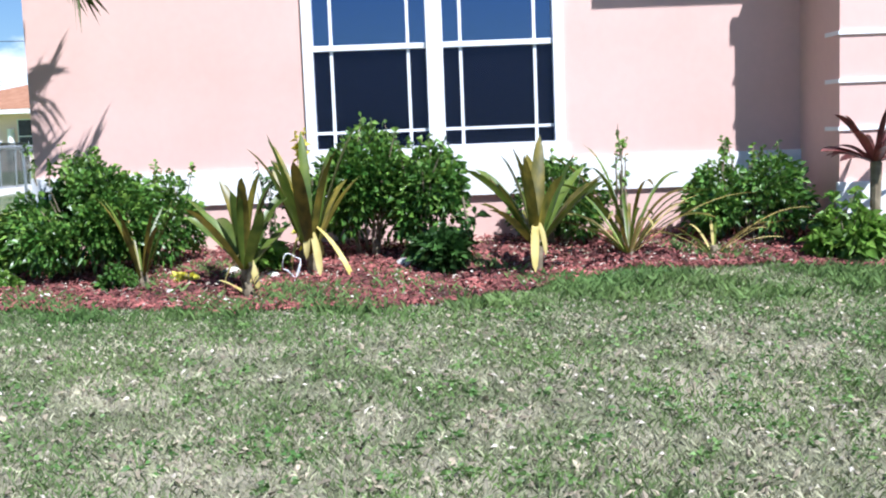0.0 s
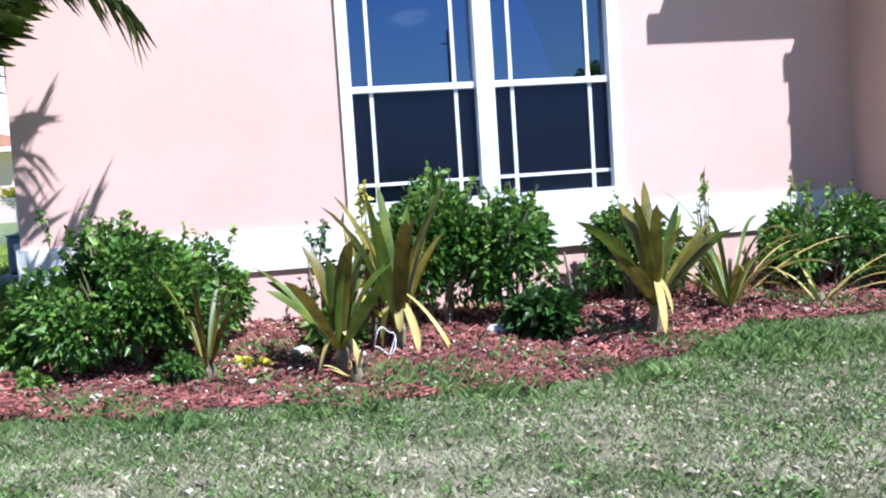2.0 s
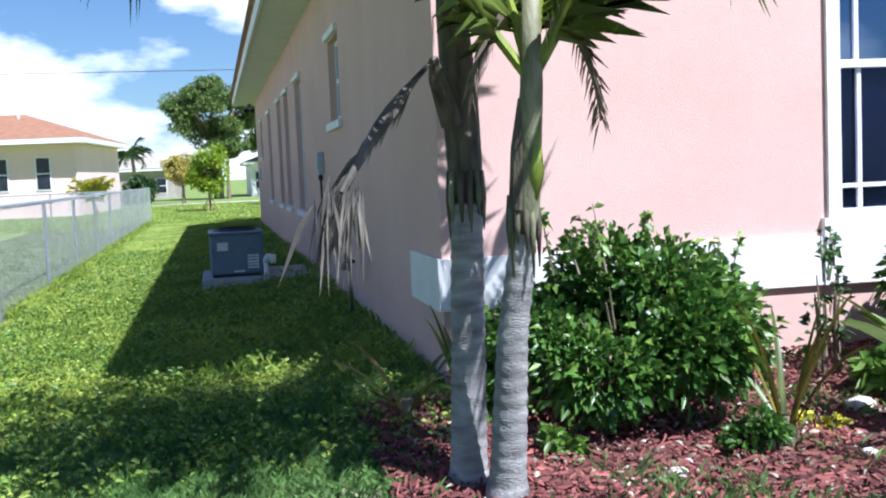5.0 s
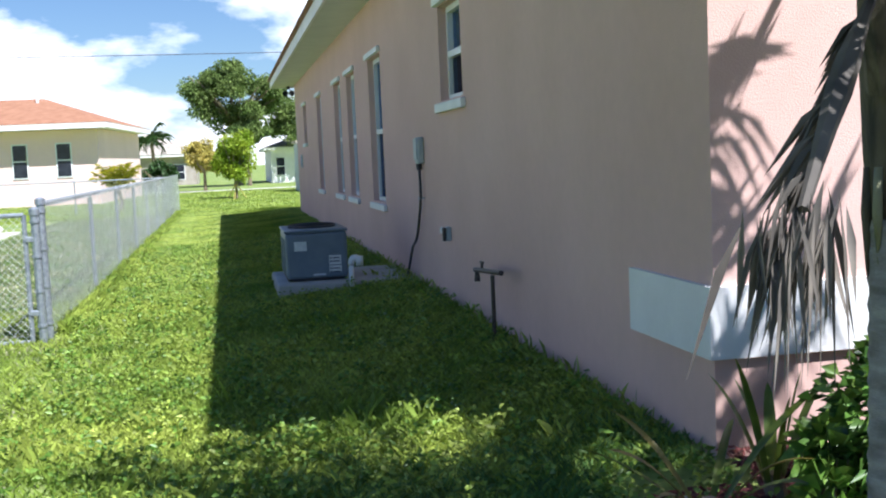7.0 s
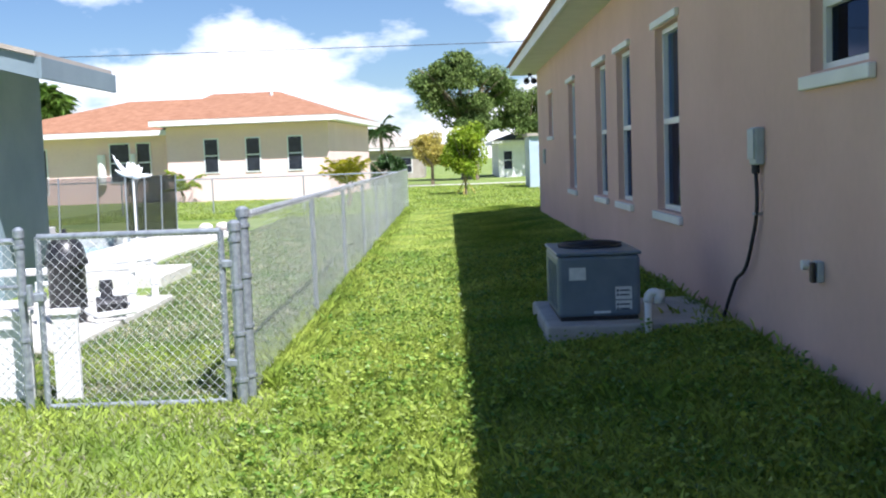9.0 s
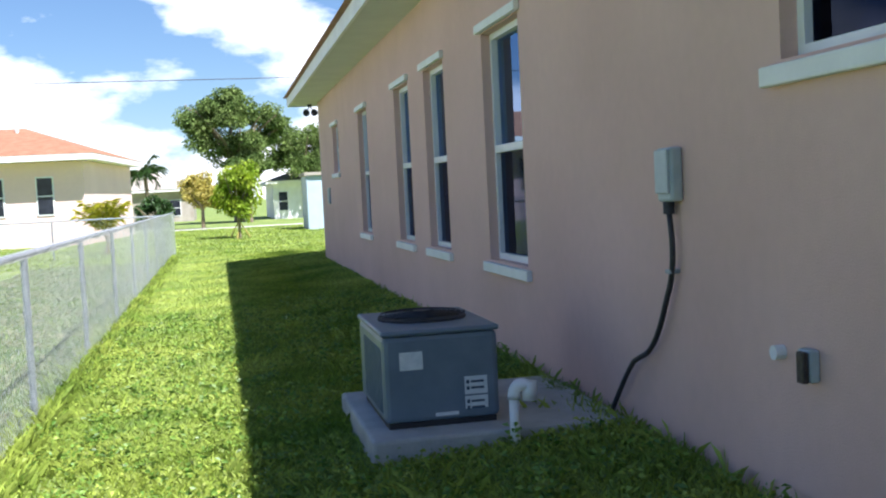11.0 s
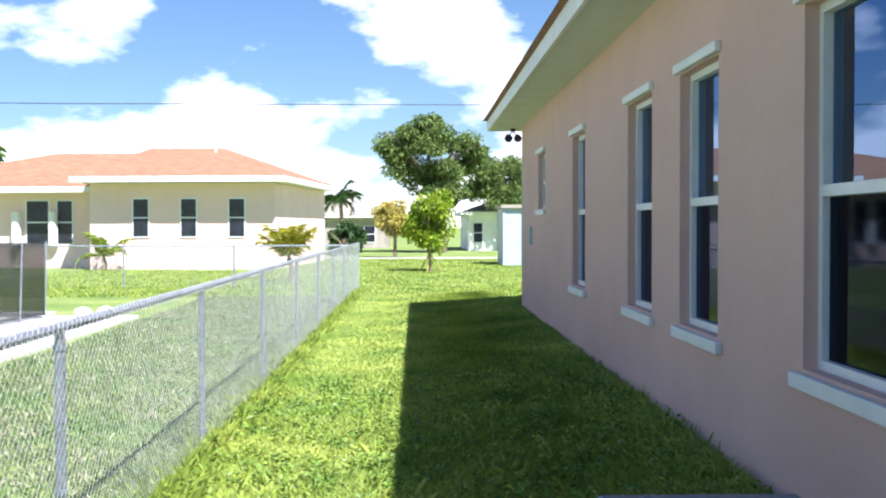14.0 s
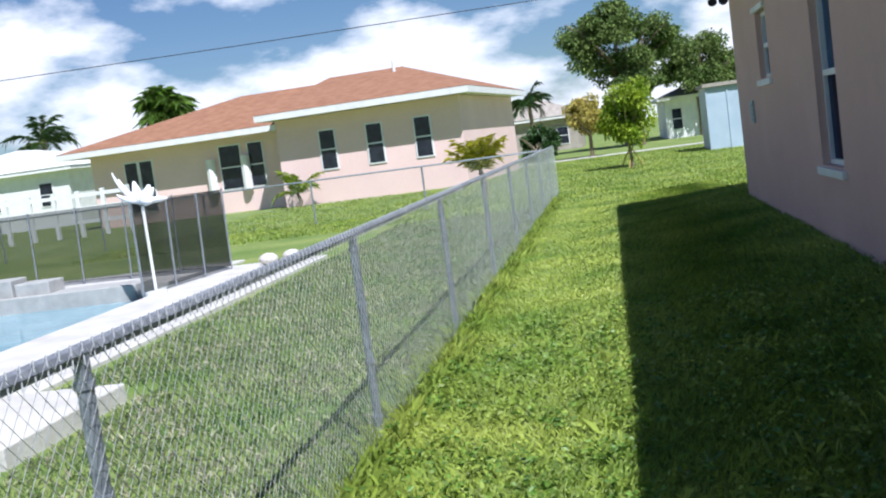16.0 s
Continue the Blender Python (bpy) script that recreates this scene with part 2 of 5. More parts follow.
# ---- mesh helpers ----
def bx(bm, x0, x1, y0, y1, z0, z1, bevel=0.0):
    made = bmesh.ops.create_cube(bm, size=1, matrix=Matrix.Translation(((x0 + x1) / 2, (y0 + y1) / 2, (z0 + z1) / 2))
                                 @ Matrix.Diagonal((x1 - x0, y1 - y0, z1 - z0, 1)))
    if bevel:
        edges = list({e for v in made["verts"] for e in v.link_edges})
        bmesh.ops.bevel(bm, geom=edges, offset=bevel, segments=2, profile=0.5, affect="EDGES")
    return bm


def tube(bm, points, radii, sides=8, caps=True):
    """A tube through the points; radii: one number or one for each point."""
    points = [Vector(p) for p in points]
    if not hasattr(radii, "__len__"):
        radii = [radii] * len(points)
    rings, side = [], None
    for i, p in enumerate(points):
        d = (points[min(i + 1, len(points) - 1)] - points[max(i - 1, 0)]).normalized()
        if side is None:
            side = d.orthogonal().normalized()
        side = (side - d * side.dot(d)).normalized()
        up = d.cross(side)
        rings.append([bm.verts.new(p + radii[i] * (math.cos(a) * side + math.sin(a) * up)) for a in (2 * math.pi * k / sides for k in range(sides))])
    for a, b in zip(rings, rings[1:]):
        for k in range(sides):
            bm.faces.new((a[k], a[(k + 1) % sides], b[(k + 1) % sides], b[k]))
    if caps:
        bm.faces.new(rings[0][::-1])
        bm.faces.new(rings[-1])
    return bm


def bez(a, b, c, n=8):
    a, b, c = Vector(a), Vector(b), Vector(c)
    return [a * (1 - t) ** 2 + b * 2 * t * (1 - t) + c * t * t for t in (i / n for i in range(n + 1))]


def part(name, bm, material, parent=None, label="", smooth=False):
    me = bpy.data.meshes.new(name)
    bm.to_mesh(me)
    bm.free()
    me.materials.append(material)
    if smooth:
        me.shade_smooth()
    ob = new(name, me)
    ob.parent = parent
    return tagged(ob, label)


def raw(name, verts, faces, material, parent=None, label=""):
    me = bpy.data.meshes.new(name)
    me.from_pydata(verts, [], faces)
    me.materials.append(material)
    ob = new(name, me)
    ob.parent = parent
    return tagged(ob, label)


def thing(name, label, category, group="", kind="", at=(0, 0, 0)):
    ob = new(name)
    ob.location = at
    return tagged(ob, label, category, group, kind)


def box_part(name, x0, x1, y0, y1, z0, z1, material, parent=None, label="", bevel=0.006):
    return part(name, bx(bmesh.new(), x0, x1, y0, y1, z0, z1, bevel), material, parent, label)


def leaf_mesh(name, pos, way, length, width, material, parent, label="", droop=0.25, rng=None):
    """Folded pointed leaves: one for each row of pos, pointing along way."""
    rng = rng or np.random.default_rng(3)
    n = len(pos)
    way = way / np.linalg.norm(way, axis=1, keepdims=True)
    helper = rng.normal(size=(n, 3))
    side = np.cross(way, helper)
    side /= np.linalg.norm(side, axis=1, keepdims=True)
    up = np.cross(side, way)
    up *= np.where(up[:, 2:] < 0, -1, 1)
    L = (length * rng.uniform(0.65, 1.25, n))[:, None]
    W = (width * rng.uniform(0.7, 1.2, n))[:, None]
    base, tip = pos, pos + way * L - np.array([0, 0, 1.0]) * L * droop
    mid = pos + way * L * 0.45
    left, right = mid + side * W / 2 + up * W * 0.22, mid - side * W / 2 + up * W * 0.22
    verts = np.stack([base, left, tip, right], 1).reshape(-1, 3)
    idx = np.arange(n)[:, None] * 4
    faces = np.concatenate([idx + [0, 2, 1], idx + [0, 3, 2]])
    me = bpy.data.meshes.new(name)
    me.vertices.add(len(verts))
    me.vertices.foreach_set("co", verts.ravel())
    me.loops.add(faces.size)
    me.loops.foreach_set("vertex_index", faces.ravel().astype(np.int32))
    me.polygons.add(len(faces))
    me.polygons.foreach_set("loop_start", np.arange(0, faces.size, 3, dtype=np.int32))
    me.update(calc_edges=True)
    me.materials.append(material)
    ob = new(name, me)
    ob.parent = parent
    return tagged(ob, label)


def blades(name, pos, height, width, lean, material, seed):
    """Grass: one bent blade, two triangles high, at each row of pos."""
    rng = np.random.default_rng(seed)
    n = len(pos)
    a = rng.uniform(0, 2 * np.pi, n)
    side = np.stack([np.cos(a), np.sin(a), 0 * a], 1) * (width * rng.uniform(0.6, 1.3, n))[:, None]
    b = rng.uniform(0, 2 * np.pi, n)
    bend = np.stack([np.cos(b), np.sin(b), 0 * b], 1) * (height * lean * rng.uniform(0.2, 1.2, n))[:, None]
    h = np.stack([0 * a, 0 * a, height * rng.uniform(0.5, 1.3, n)], 1)
    verts = np.stack([pos - side, pos + side, pos + bend * 0.4 + h * 0.7 + side * 0.6, pos + bend + h], 1).reshape(-1, 3)
    idx = np.arange(n)[:, None] * 4
    faces = np.concatenate([idx + [0, 1, 2], idx + [0, 2, 3]])
    me = bpy.data.meshes.new(name)
    me.vertices.add(len(verts))
    me.vertices.foreach_set("co", verts.ravel())
    me.loops.add(faces.size)
    me.loops.foreach_set("vertex_index", faces.ravel().astype(np.int32))
    me.polygons.add(len(faces))
    me.polygons.foreach_set("loop_start", np.arange(0, faces.size, 3, dtype=np.int32))
    me.update(calc_edges=True)
    me.materials.append(material)
    return new(name, me)


# ---- ground ----
POOL = (-17.0, -8.9, 17.0, 23.0)


def ground_z(x, y):
    """Height of the lawn: it falls away from the house to the street and to the fence."""
    x, y = np.asarray(x, float), np.asarray(y, float)
    front = np.where(y < 0, 0.085 * np.maximum(y, -2.4) + 0.055 * np.clip(y + 2.4, -12, 0), 0.0)
    side = np.where(x < 0, 0.08 * np.maximum(x, -2.5), 0.0)
    base = 0.2 * (1 - np.clip((y - 26) / 8, 0, 1))
    z = base + np.minimum(front, side * np.clip(base / 0.2, 0, 1))
    return z + 0.012 * np.sin(x * 2.1 + 0.7 * y) * np.sin(y * 1.7)


def gz(x, y):
    return float(ground_z(x, y))


def ground_sheet():
    xs = np.unique(np.concatenate([np.linspace(-900, -40, 14), np.linspace(-40, -8.9, 30), [-17.0, -8.9], np.arange(-8.6, 12.1, 0.3), np.linspace(14, 60, 14), np.linspace(80, 900, 10)]))
    ys = np.unique(np.concatenate([np.linspace(-900, -40, 10), np.linspace(-36, -14, 8), np.arange(-13, 34, 0.5), [17.0, 23.0], np.linspace(36, 120, 24), np.linspace(160, 1500, 9)]))
    X, Y = np.meshgrid(xs, ys, indexing="ij")
    verts = np.stack([X, Y, ground_z(X, Y)], -1).reshape(-1, 3).tolist()
    faces, ny = [], len(ys)
    for i in range(len(xs) - 1):
        for j in range(ny - 1):
            cx, cy = (xs[i] + xs[i + 1]) / 2, (ys[j] + ys[j + 1]) / 2
            if not (POOL[0] < cx < POOL[1] and POOL[2] < cy < POOL[3]):
                faces.append((i * ny + j, (i + 1) * ny + j, (i + 1) * ny + j + 1, i * ny + j + 1))
    ob = raw("ground", verts, faces, GROUND)
    ob.data.shade_smooth()
    ob.data.materials.append(SOIL)
    for poly in ob.data.polygons:
        if poly.center.y < -1.3 and poly.center.x > -1.6 + 0.5 * (poly.center.y + 1.3):
            poly.material_index = 1
    tagged(ob, "grassy ground with thin soil patches", "ground", kind="structure")


ground_sheet()


# ---- house ----
def wall(name, along, u0, u1, v0, v1, z0, z1, holes, material, label):
    """A wall along x or y, from v0 to v1 thick, with openings (u0, u1, z0, z1) through it."""
    bm = bmesh.new()
    us = sorted({u0, u1, *(h[0] for h in holes), *(h[1] for h in holes)})
    for a, b in zip(us, us[1:]):
        cuts = sorted((h[2], h[3]) for h in holes if h[0] <= a and b <= h[1])
        z = z0
        for lo, hi in cuts + [(z1, z1)]:
            if lo > z:
                bx(bm, a, b, v0, v1, z, lo) if along == "x" else bx(bm, v0, v1, a, b, z, lo)
            z = hi
    bmesh.ops.remove_doubles(bm, verts=bm.verts, dist=1e-5)
    return tagged(part(name, bm, material), label, "wall", kind="structure")


TOP = 3.5
END = 24.3
# openings of the side wall: y0, y1, z0, z1
SIDE = [(4.45, 5.33, 1.98, 2.8), (8.93, 10.02, 0.95, 2.78), (11.54, 12.54, 0.95, 2.78), (13.47, 14.47, 0.95, 2.78), (16.95, 17.93, 0.95, 2.78), (20.75, 21.65, 1.95, 2.8)]
FRONT = (2.5, 4.7, 1.03, 2.95)
wall("wall_front", "x", 0.0, 6.9, 0.0, 0.2, -0.5, TOP, [FRONT], STUCCO, "pink stucco front wall in full sun")
wall("wall_side", "y", 0.2, END, 0.0, 0.15, -0.5, TOP, SIDE, STUCCO, "pink stucco side wall in shade")
wall("wall_back", "x", 0.2, 14.0, END - 0.2, END, -0.5, TOP, [], STUCCO, "pink stucco back wall")
wall("wall_right", "y", 0.0, END - 0.2, 13.8, 14.0, -0.5, TOP, [], STUCCO, "pink stucco wall at the far side")
wall("wall_entry_front", "x", 6.9, 14.0, -0.9, -0.7, -0.5, TOP, [], STUCCO, "pink stucco projecting front wall")
wall("wall_entry_side", "y", -0.7, 0.2, 6.9, 7.1, -0.5, TOP, [], STUCCO, "pink stucco return of the projecting wall")
# unseen partitions, floor and ceiling, added dark so the windows look unlit
wall("wall_inside", "x", 0.2, 13.8, 6.5, 6.6, -0.1, TOP, [], INDOOR_SHADE, "unseen inner partition, indoor dimness put into its paint")
wall("wall_inside_long", "y", 6.6, END - 0.2, 4.2, 4.3, -0.1, TOP, [], INDOOR_SHADE, "unseen inner partition, indoor dimness put into its paint")
tagged(box_part("floor", 0.2, 13.8, 0.2, END - 0.2, 0.0, 0.24, INDOOR_SHADE, bevel=0), "unseen floor of the house, indoor dimness put into its paint", "floor", kind="structure")
tagged(box_part("ceiling", 0.2, 13.8, 0.2, END - 0.2, TOP - 0.06, TOP, INDOOR_SHADE, bevel=0), "unseen ceiling of the house, indoor dimness put into its paint", "ceiling", kind="structure")


def hip_roof(name, x0, x1, y0, y1, z, rise, inset, material, parent=None, label=""):
    """A hipped roof over a rectangle; its ridge runs along the longer side."""
    bm = bmesh.new()
    if x1 - x0 > y1 - y0:
        r = [(x0 + inset, (y0 + y1) / 2), (x1 - inset, (y0 + y1) / 2)]
    else:
        r = [((x0 + x1) / 2, y0 + inset), ((x0 + x1) / 2, y1 - inset)]
    c = [bm.verts.new(p) for p in ((x0, y0, z), (x1, y0, z), (x1, y1, z), (x0, y1, z))]
    a, b = (bm.verts.new((*p, z + rise)) for p in r)
    if x1 - x0 > y1 - y0:
        faces = ((c[0], c[1], b, a), (c[1], c[2], b), (c[2], c[3], a, b), (c[3], c[0], a))
    else:
        faces = ((c[0], c[1], a), (c[1], c[2], b, a), (c[2], c[3], b), (c[3], c[0], a, b))
    for f in faces:
        bm.faces.new(f)
    bm.faces.new(c[::-1])
    return part(name, bm, material, parent, label)


tagged(box_part("soffit_side", -0.56, 0.2, -0.38, END + 0.6, TOP, TOP + 0.03, SOFFIT, bevel=0), "pale painted soffit under the eave", "soffit", kind="structure")
tagged(part("soffit_front", bx(bx(bx(bmesh.new(), 0.2, 5.56, -0.38, 0.2, TOP, TOP + 0.03), 5.56, 6.9, -0.71, 0.2, TOP, TOP + 0.03), 6.9, 14.6, -0.93, 0.2, TOP, TOP + 0.03), SOFFIT), "pale painted soffit under the front eave", "soffit", kind="structure")
tagged(box_part("fascia_side", -0.6, -0.56, -0.38, END + 0.64, TOP - 0.02, TOP + 0.17, WHITE, bevel=0.004), "pale painted fascia board of the eave", "fascia", kind="structure")
tagged(box_part("fascia_back", -0.6, 14.6, END + 0.6, END + 0.64, TOP - 0.02, TOP + 0.17, WHITE, bevel=0.004), "pale painted fascia board at the back", "fascia", kind="structure")
tagged(part("fascia_front", bx(bx(bx(bmesh.new(), -0.6, 5.52, -0.42, -0.38, TOP - 0.02, TOP + 0.17), 5.52, 6.9, -0.75, -0.71, TOP - 0.02, TOP + 0.17), 6.9, 14.6, -0.97, -0.93, TOP - 0.02, TOP + 0.17), WHITE), "pale painted fascia board over the front", "fascia", kind="structure")
tagged(hip_roof("roof", -0.68, 14.7, -0.44, END + 0.68, TOP + 0.175, 2.6, 7.5, SHINGLE), "terracotta shingle hip roof of the pink house", "roof", kind="structure")
tagged(box_part("roof_deck", 0.2, 14.0, 0.2, END, TOP + 0.04, TOP + 0.16, INDOOR_SHADE, bevel=0), "roof deck above the ceiling", "roof", kind="structure")

# white band round the base of the front wall
band = bmesh.new()
bx(band, -0.03, 2.4, -0.03, 0.0, 0.62, 0.92)
bx(band, 2.4, 4.8, -0.045, 0.0, 0.62, 1.03)
bx(band, 4.8, 6.9, -0.03, 0.0, 0.62, 0.92)
bx(band, -0.03, 0.0, 0.0, 0.85, 0.62, 0.92)
tagged(part("trim_band", band, WHITE), "white painted stucco band round the base of the wall", "trim", kind="structure")
tagged(box_part("trim_plinth", 6.87, 14.0, -0.95, -0.9, 0.28, 0.66, WHITE), "white painted plinth of the projecting wall", "trim", kind="structure")
# quoin grooves: the sun on their edges is put in as white strips
for i, z in enumerate((1.08, 1.47, 1.86, 2.25, 2.64, 3.03)):
    groove = bx(bx(bmesh.new(), 6.885, 14.0, -0.915, -0.9, z, z + 0.035), 6.885, 6.9, -0.9, -0.62, z, z + 0.035)
    tagged(part("trim_quoin_line", groove, WHITE), "quoin groove on the projecting wall, its sunlit edge put in as white", "trim", kind="structure")


def side_window(i, y0, y1, z0, z1, tall):
    w = thing(f"window_{i}", "white single-hung window in a deep stucco reveal" if tall else "small high white window in a stucco reveal", "window", "side windows", "structure")
    bm = bmesh.new()
    for a in ((y0, y0 + 0.05, z0, z1), (y1 - 0.05, y1, z0, z1), (y0 + 0.05, y1 - 0.05, z0, z0 + 0.05), (y0 + 0.05, y1 - 0.05, z1 - 0.05, z1)):
        bx(bm, 0.075, 0.148, *a)
    part("window_frame", bm, VINYL, w)
    m = z0 + (z1 - z0) * 0.49
    box_part("meeting_rail", 0.07, 0.14, y0 + 0.05, y1 - 0.05, m - 0.03, m + 0.03, VINYL, w, bevel=0.004)
    box_part("pane", 0.126, 0.132, y0 + 0.05, y1 - 0.05, m + 0.03, z1 - 0.05, GLASS, w, "sky-reflecting upper glass", bevel=0)
    box_part("pane", 0.112, 0.118, y0 + 0.05, y1 - 0.05, z0 + 0.05, m - 0.03, SIDE_SCREEN, w, "dark screened lower glass", bevel=0)
    for o in w.children[-2:]:
        o.visible_shadow = False
    box_part("window_sill", -0.045, 0.0, y0 - 0.1, y1 + 0.1, z0 - 0.1, z0 - 0.02, WHITE, w, "white painted sill", bevel=0.008)
    box_part("head_trim", -0.045, 0.0, y0 - 0.06, y1 + 0.06, z1 + 0.01, z1 + 0.08, WHITE, w, "white painted head moulding", bevel=0.008)


for i, (y0, y1, z0, z1) in enumerate(SIDE):
    side_window(i + 2, y0, y1, z0, z1, z1 - z0 > 1)


def front_window():
    x0, x1, z0, z1 = FRONT
    w = thing("window_1", "white twin single-hung window with narrow border muntins", "window", kind="structure")
    bm = bmesh.new()
    bx(bm, x0 - 0.06, x0 + 0.03, -0.03, 0.09, z0, z1)
    bx(bm, x1 - 0.03, x1 + 0.06, -0.03, 0.09, z0, z1)
    bx(bm, x0 + 0.03, x1 - 0.03, -0.03, 0.09, z0, z0 + 0.05)
    bx(bm, x0 + 0.03, x1 - 0.03, -0.03, 0.09, z1 - 0.05, z1)
    part("window_frame", bm, VINYL, w)
    mid = (x0 + x1) / 2 + 0.01
    box_part("mullion", mid - 0.075, mid + 0.075, -0.035, 0.09, z0 + 0.05, z1 - 0.05, VINYL, w, bevel=0.006)
    for a, b in ((x0 + 0.03, mid - 0.075), (mid + 0.075, x1 - 0.03)):
        box_part("meeting_rail", a, b, 0.0, 0.085, 1.945, 1.995, VINYL, w, bevel=0.004)
        for lo, hi, bar in ((z0 + 0.05, 1.945, 1.222), (1.995, z1 - 0.05, 2.7)):
            low = lo < 1.5
            y = 0.035 if low else 0.055
            for x in (a + 0.16, b - 0.16):
                box_part("muntin", x - 0.014, x + 0.014, y - 0.012, y + 0.012, lo, hi, VINYL, w, bevel=0)
            for p, q in ((a, a + 0.146), (a + 0.174, b - 0.174), (b - 0.146, b)):
                box_part("muntin", p, q, y - 0.012, y + 0.012, bar - 0.013, bar + 0.013, VINYL, w, bevel=0)
            pane = box_part("pane", a, b, y + 0.014, y + 0.02, lo, hi, SCREEN_GLASS if low else GLASS, w, "dark screened lower glass" if low else "blue sky-reflecting glass", bevel=0)
            pane.visible_shadow = False


front_window()


# ---- beside the house ----
def ac_unit():
    x0, x1, y0, y1, z0, z1 = -1.34, -0.69, 7.25, 8.22, 0.235, 0.78
    a = thing("air_conditioner", "blue-grey metal air conditioning unit on a concrete pad", "air conditioner")
    bm = bmesh.new()
    bx(bm, x0, x1, y0, y1, z0 + 0.03, z1 - 0.03, 0.03)
    part("cabinet", bm, AC_PAINT, a)
    bm = bmesh.new()
    bx(bm, x0 + 0.02, x1 - 0.02, y0 + 0.02, y1 - 0.02, z0, z0 + 0.03)
    part("base_pan", bm, AC_DARK, a)
    cx, cy = (x0 + x1) / 2, (y0 + y1) / 2 + 0.05
    bm = bmesh.new()
    bx(bm, x0 - 0.01, x1 + 0.01, y0 - 0.01, y1 + 0.01, z1 - 0.03, z1, 0.012)
    part("top_panel", bm, AC_PAINT, a, "blue-grey top panel with a round opening")
    bm = bmesh.new()
    bmesh.ops.create_cone(bm, cap_ends=True, segments=40, radius1=0.265, radius2=0.265, depth=0.012, matrix=Matrix.Translation((cx, cy, z1 + 0.006)))
    fan = part("fan_opening", bm, AC_DARK, a, "black round fan opening")
    bm = bmesh.new()
    coil = []
    for k in range(16 * 7 + 1):
        r = 0.06 + 0.205 * k / 112
        coil.append((cx + r * math.cos(k * math.pi / 8), cy + r * math.sin(k * math.pi / 8), z1 + 0.028 + 0.02 * (1 - r / 0.3)))
    tube(bm, coil, 0.004, 4, False)
    part("fan_guard", bm, AC_DARK, fan)
    for k in range(8):
        c, s = math.cos(k * math.pi / 4), math.sin(k * math.pi / 4)
        part("guard_spoke", tube(bmesh.new(), [(cx + 0.05 * c, cy + 0.05 * s, z1 + 0.042), (cx + 0.265 * c, cy + 0.265 * s, z1 + 0.024)], 0.004, 4), AC_DARK, fan)
    bm = bmesh.new()
    bmesh.ops.create_cone(bm, cap_ends=True, segments=20, radius1=0.06, radius2=0.05, depth=0.03, matrix=Matrix.Translation((cx, cy, z1 + 0.032)))
    part("motor_cap", bm, AC_DARK, fan)
    for lx0, lx1, lz0, lz1 in ((x0 + 0.09, x0 + 0.22, 0.56, 0.66), (x0 + 0.45, x0 + 0.58, 0.4, 0.5), (x0 + 0.45, x0 + 0.58, 0.32, 0.39), (x0 + 0.28, x0 + 0.41, 0.292, 0.312)):
        lab = box_part("label_plate", lx0, lx1, y0 - 0.003, y0, lz0, lz1, LABEL, a, "pale printed label", bevel=0)
        if lz1 - lz0 > 0.03 and lx0 > -1:
            for k in range(2):
                zz = lz1 - 0.03 - 0.035 * k
                box_part("print_bar", lx0 + 0.035, lx1 - 0.02, y0 - 0.006, y0 - 0.003, zz - 0.006, zz + 0.006, INK, lab, bevel=0)
                box_part("print_mark", lx0 + 0.01, lx0 + 0.026, y0 - 0.006, y0 - 0.003, zz - 0.01, zz + 0.01, INK, lab, bevel=0)
    bm = bmesh.new()
    for k in range(14):
        yy = y0 + 0.08 + k * 0.05
        bx(bm, x0 - 0.006, x0, yy, yy + 0.014, z0 + 0.08, z1 - 0.1)
    part("louvre", bm, AC_PAINT, a)


tagged(box_part("concrete_pad", -1.45, -0.02, 7.03, 8.5, 0.02, 0.235, PAD, bevel=0.02), "grey concrete equipment pad on the lawn", "concrete pad")
ac_unit()


def standpipe():
    p = thing("drain_pipe", "white plastic pipe bent over above the grass", "pipe")
    x, y = -0.69, 6.96
    part("riser", tube(bmesh.new(), [(x, y, 0.1), (x, y, 0.42)], 0.027, 14), PVC, p, smooth=True)
    part("elbow", tube(bmesh.new(), bez((x, y, 0.41), (x, y, 0.49), (x + 0.05, y - 0.01, 0.485), 6) + [Vector((x + 0.08, y - 0.01, 0.475))], 0.034, 14), PVC, p, smooth=True)
    part("cap", tube(bmesh.new(), [(x + 0.085, y - 0.01, 0.5), (x + 0.085, y - 0.01, 0.4)], 0.04, 14), PVC, p, smooth=True)


standpipe()


def meter_box():
    m = thing("meter_box", "grey electric disconnect box on the pink wall", "electric box")
    bm = bmesh.new()
    bx(bm, -0.065, 0.0, 6.25, 6.42, 1.43, 1.69, 0.015)
    part("housing", bm, METER, m)
    bm = bmesh.new()
    bx(bm, -0.08, -0.065, 6.26, 6.41, 1.47, 1.68, 0.006)
    part("cover", bm, METER, m)
    bm = bmesh.new()
    tube(bm, [(-0.04, 6.34, 1.43), (-0.04, 6.34, 1.37)], 0.028, 12)
    part("fitting", bm, CABLE, m)


meter_box()
bm = tube(bmesh.new(), bez((-0.04, 6.34, 1.37), (-0.04, 6.27, 1.12), (-0.04, 6.4, 0.96), 8) + bez((-0.045, 6.45, 0.86), (-0.045, 6.58, 0.66), (-0.045, 6.74, 0.62), 6) + bez((-0.05, 6.84, 0.58), (-0.05, 7.0, 0.46), (-0.06, 7.2, 0.22), 8), 0.014, 10)
tagged(part("conduit_cable", bm, CABLE, smooth=True), "black flexible conduit hanging down the pink wall", "cable")
tagged(box_part("conduit_clip", -0.06, 0.0, 6.32, 6.37, 1.08, 1.1, GALV), "small metal conduit clip on the wall", "clip")


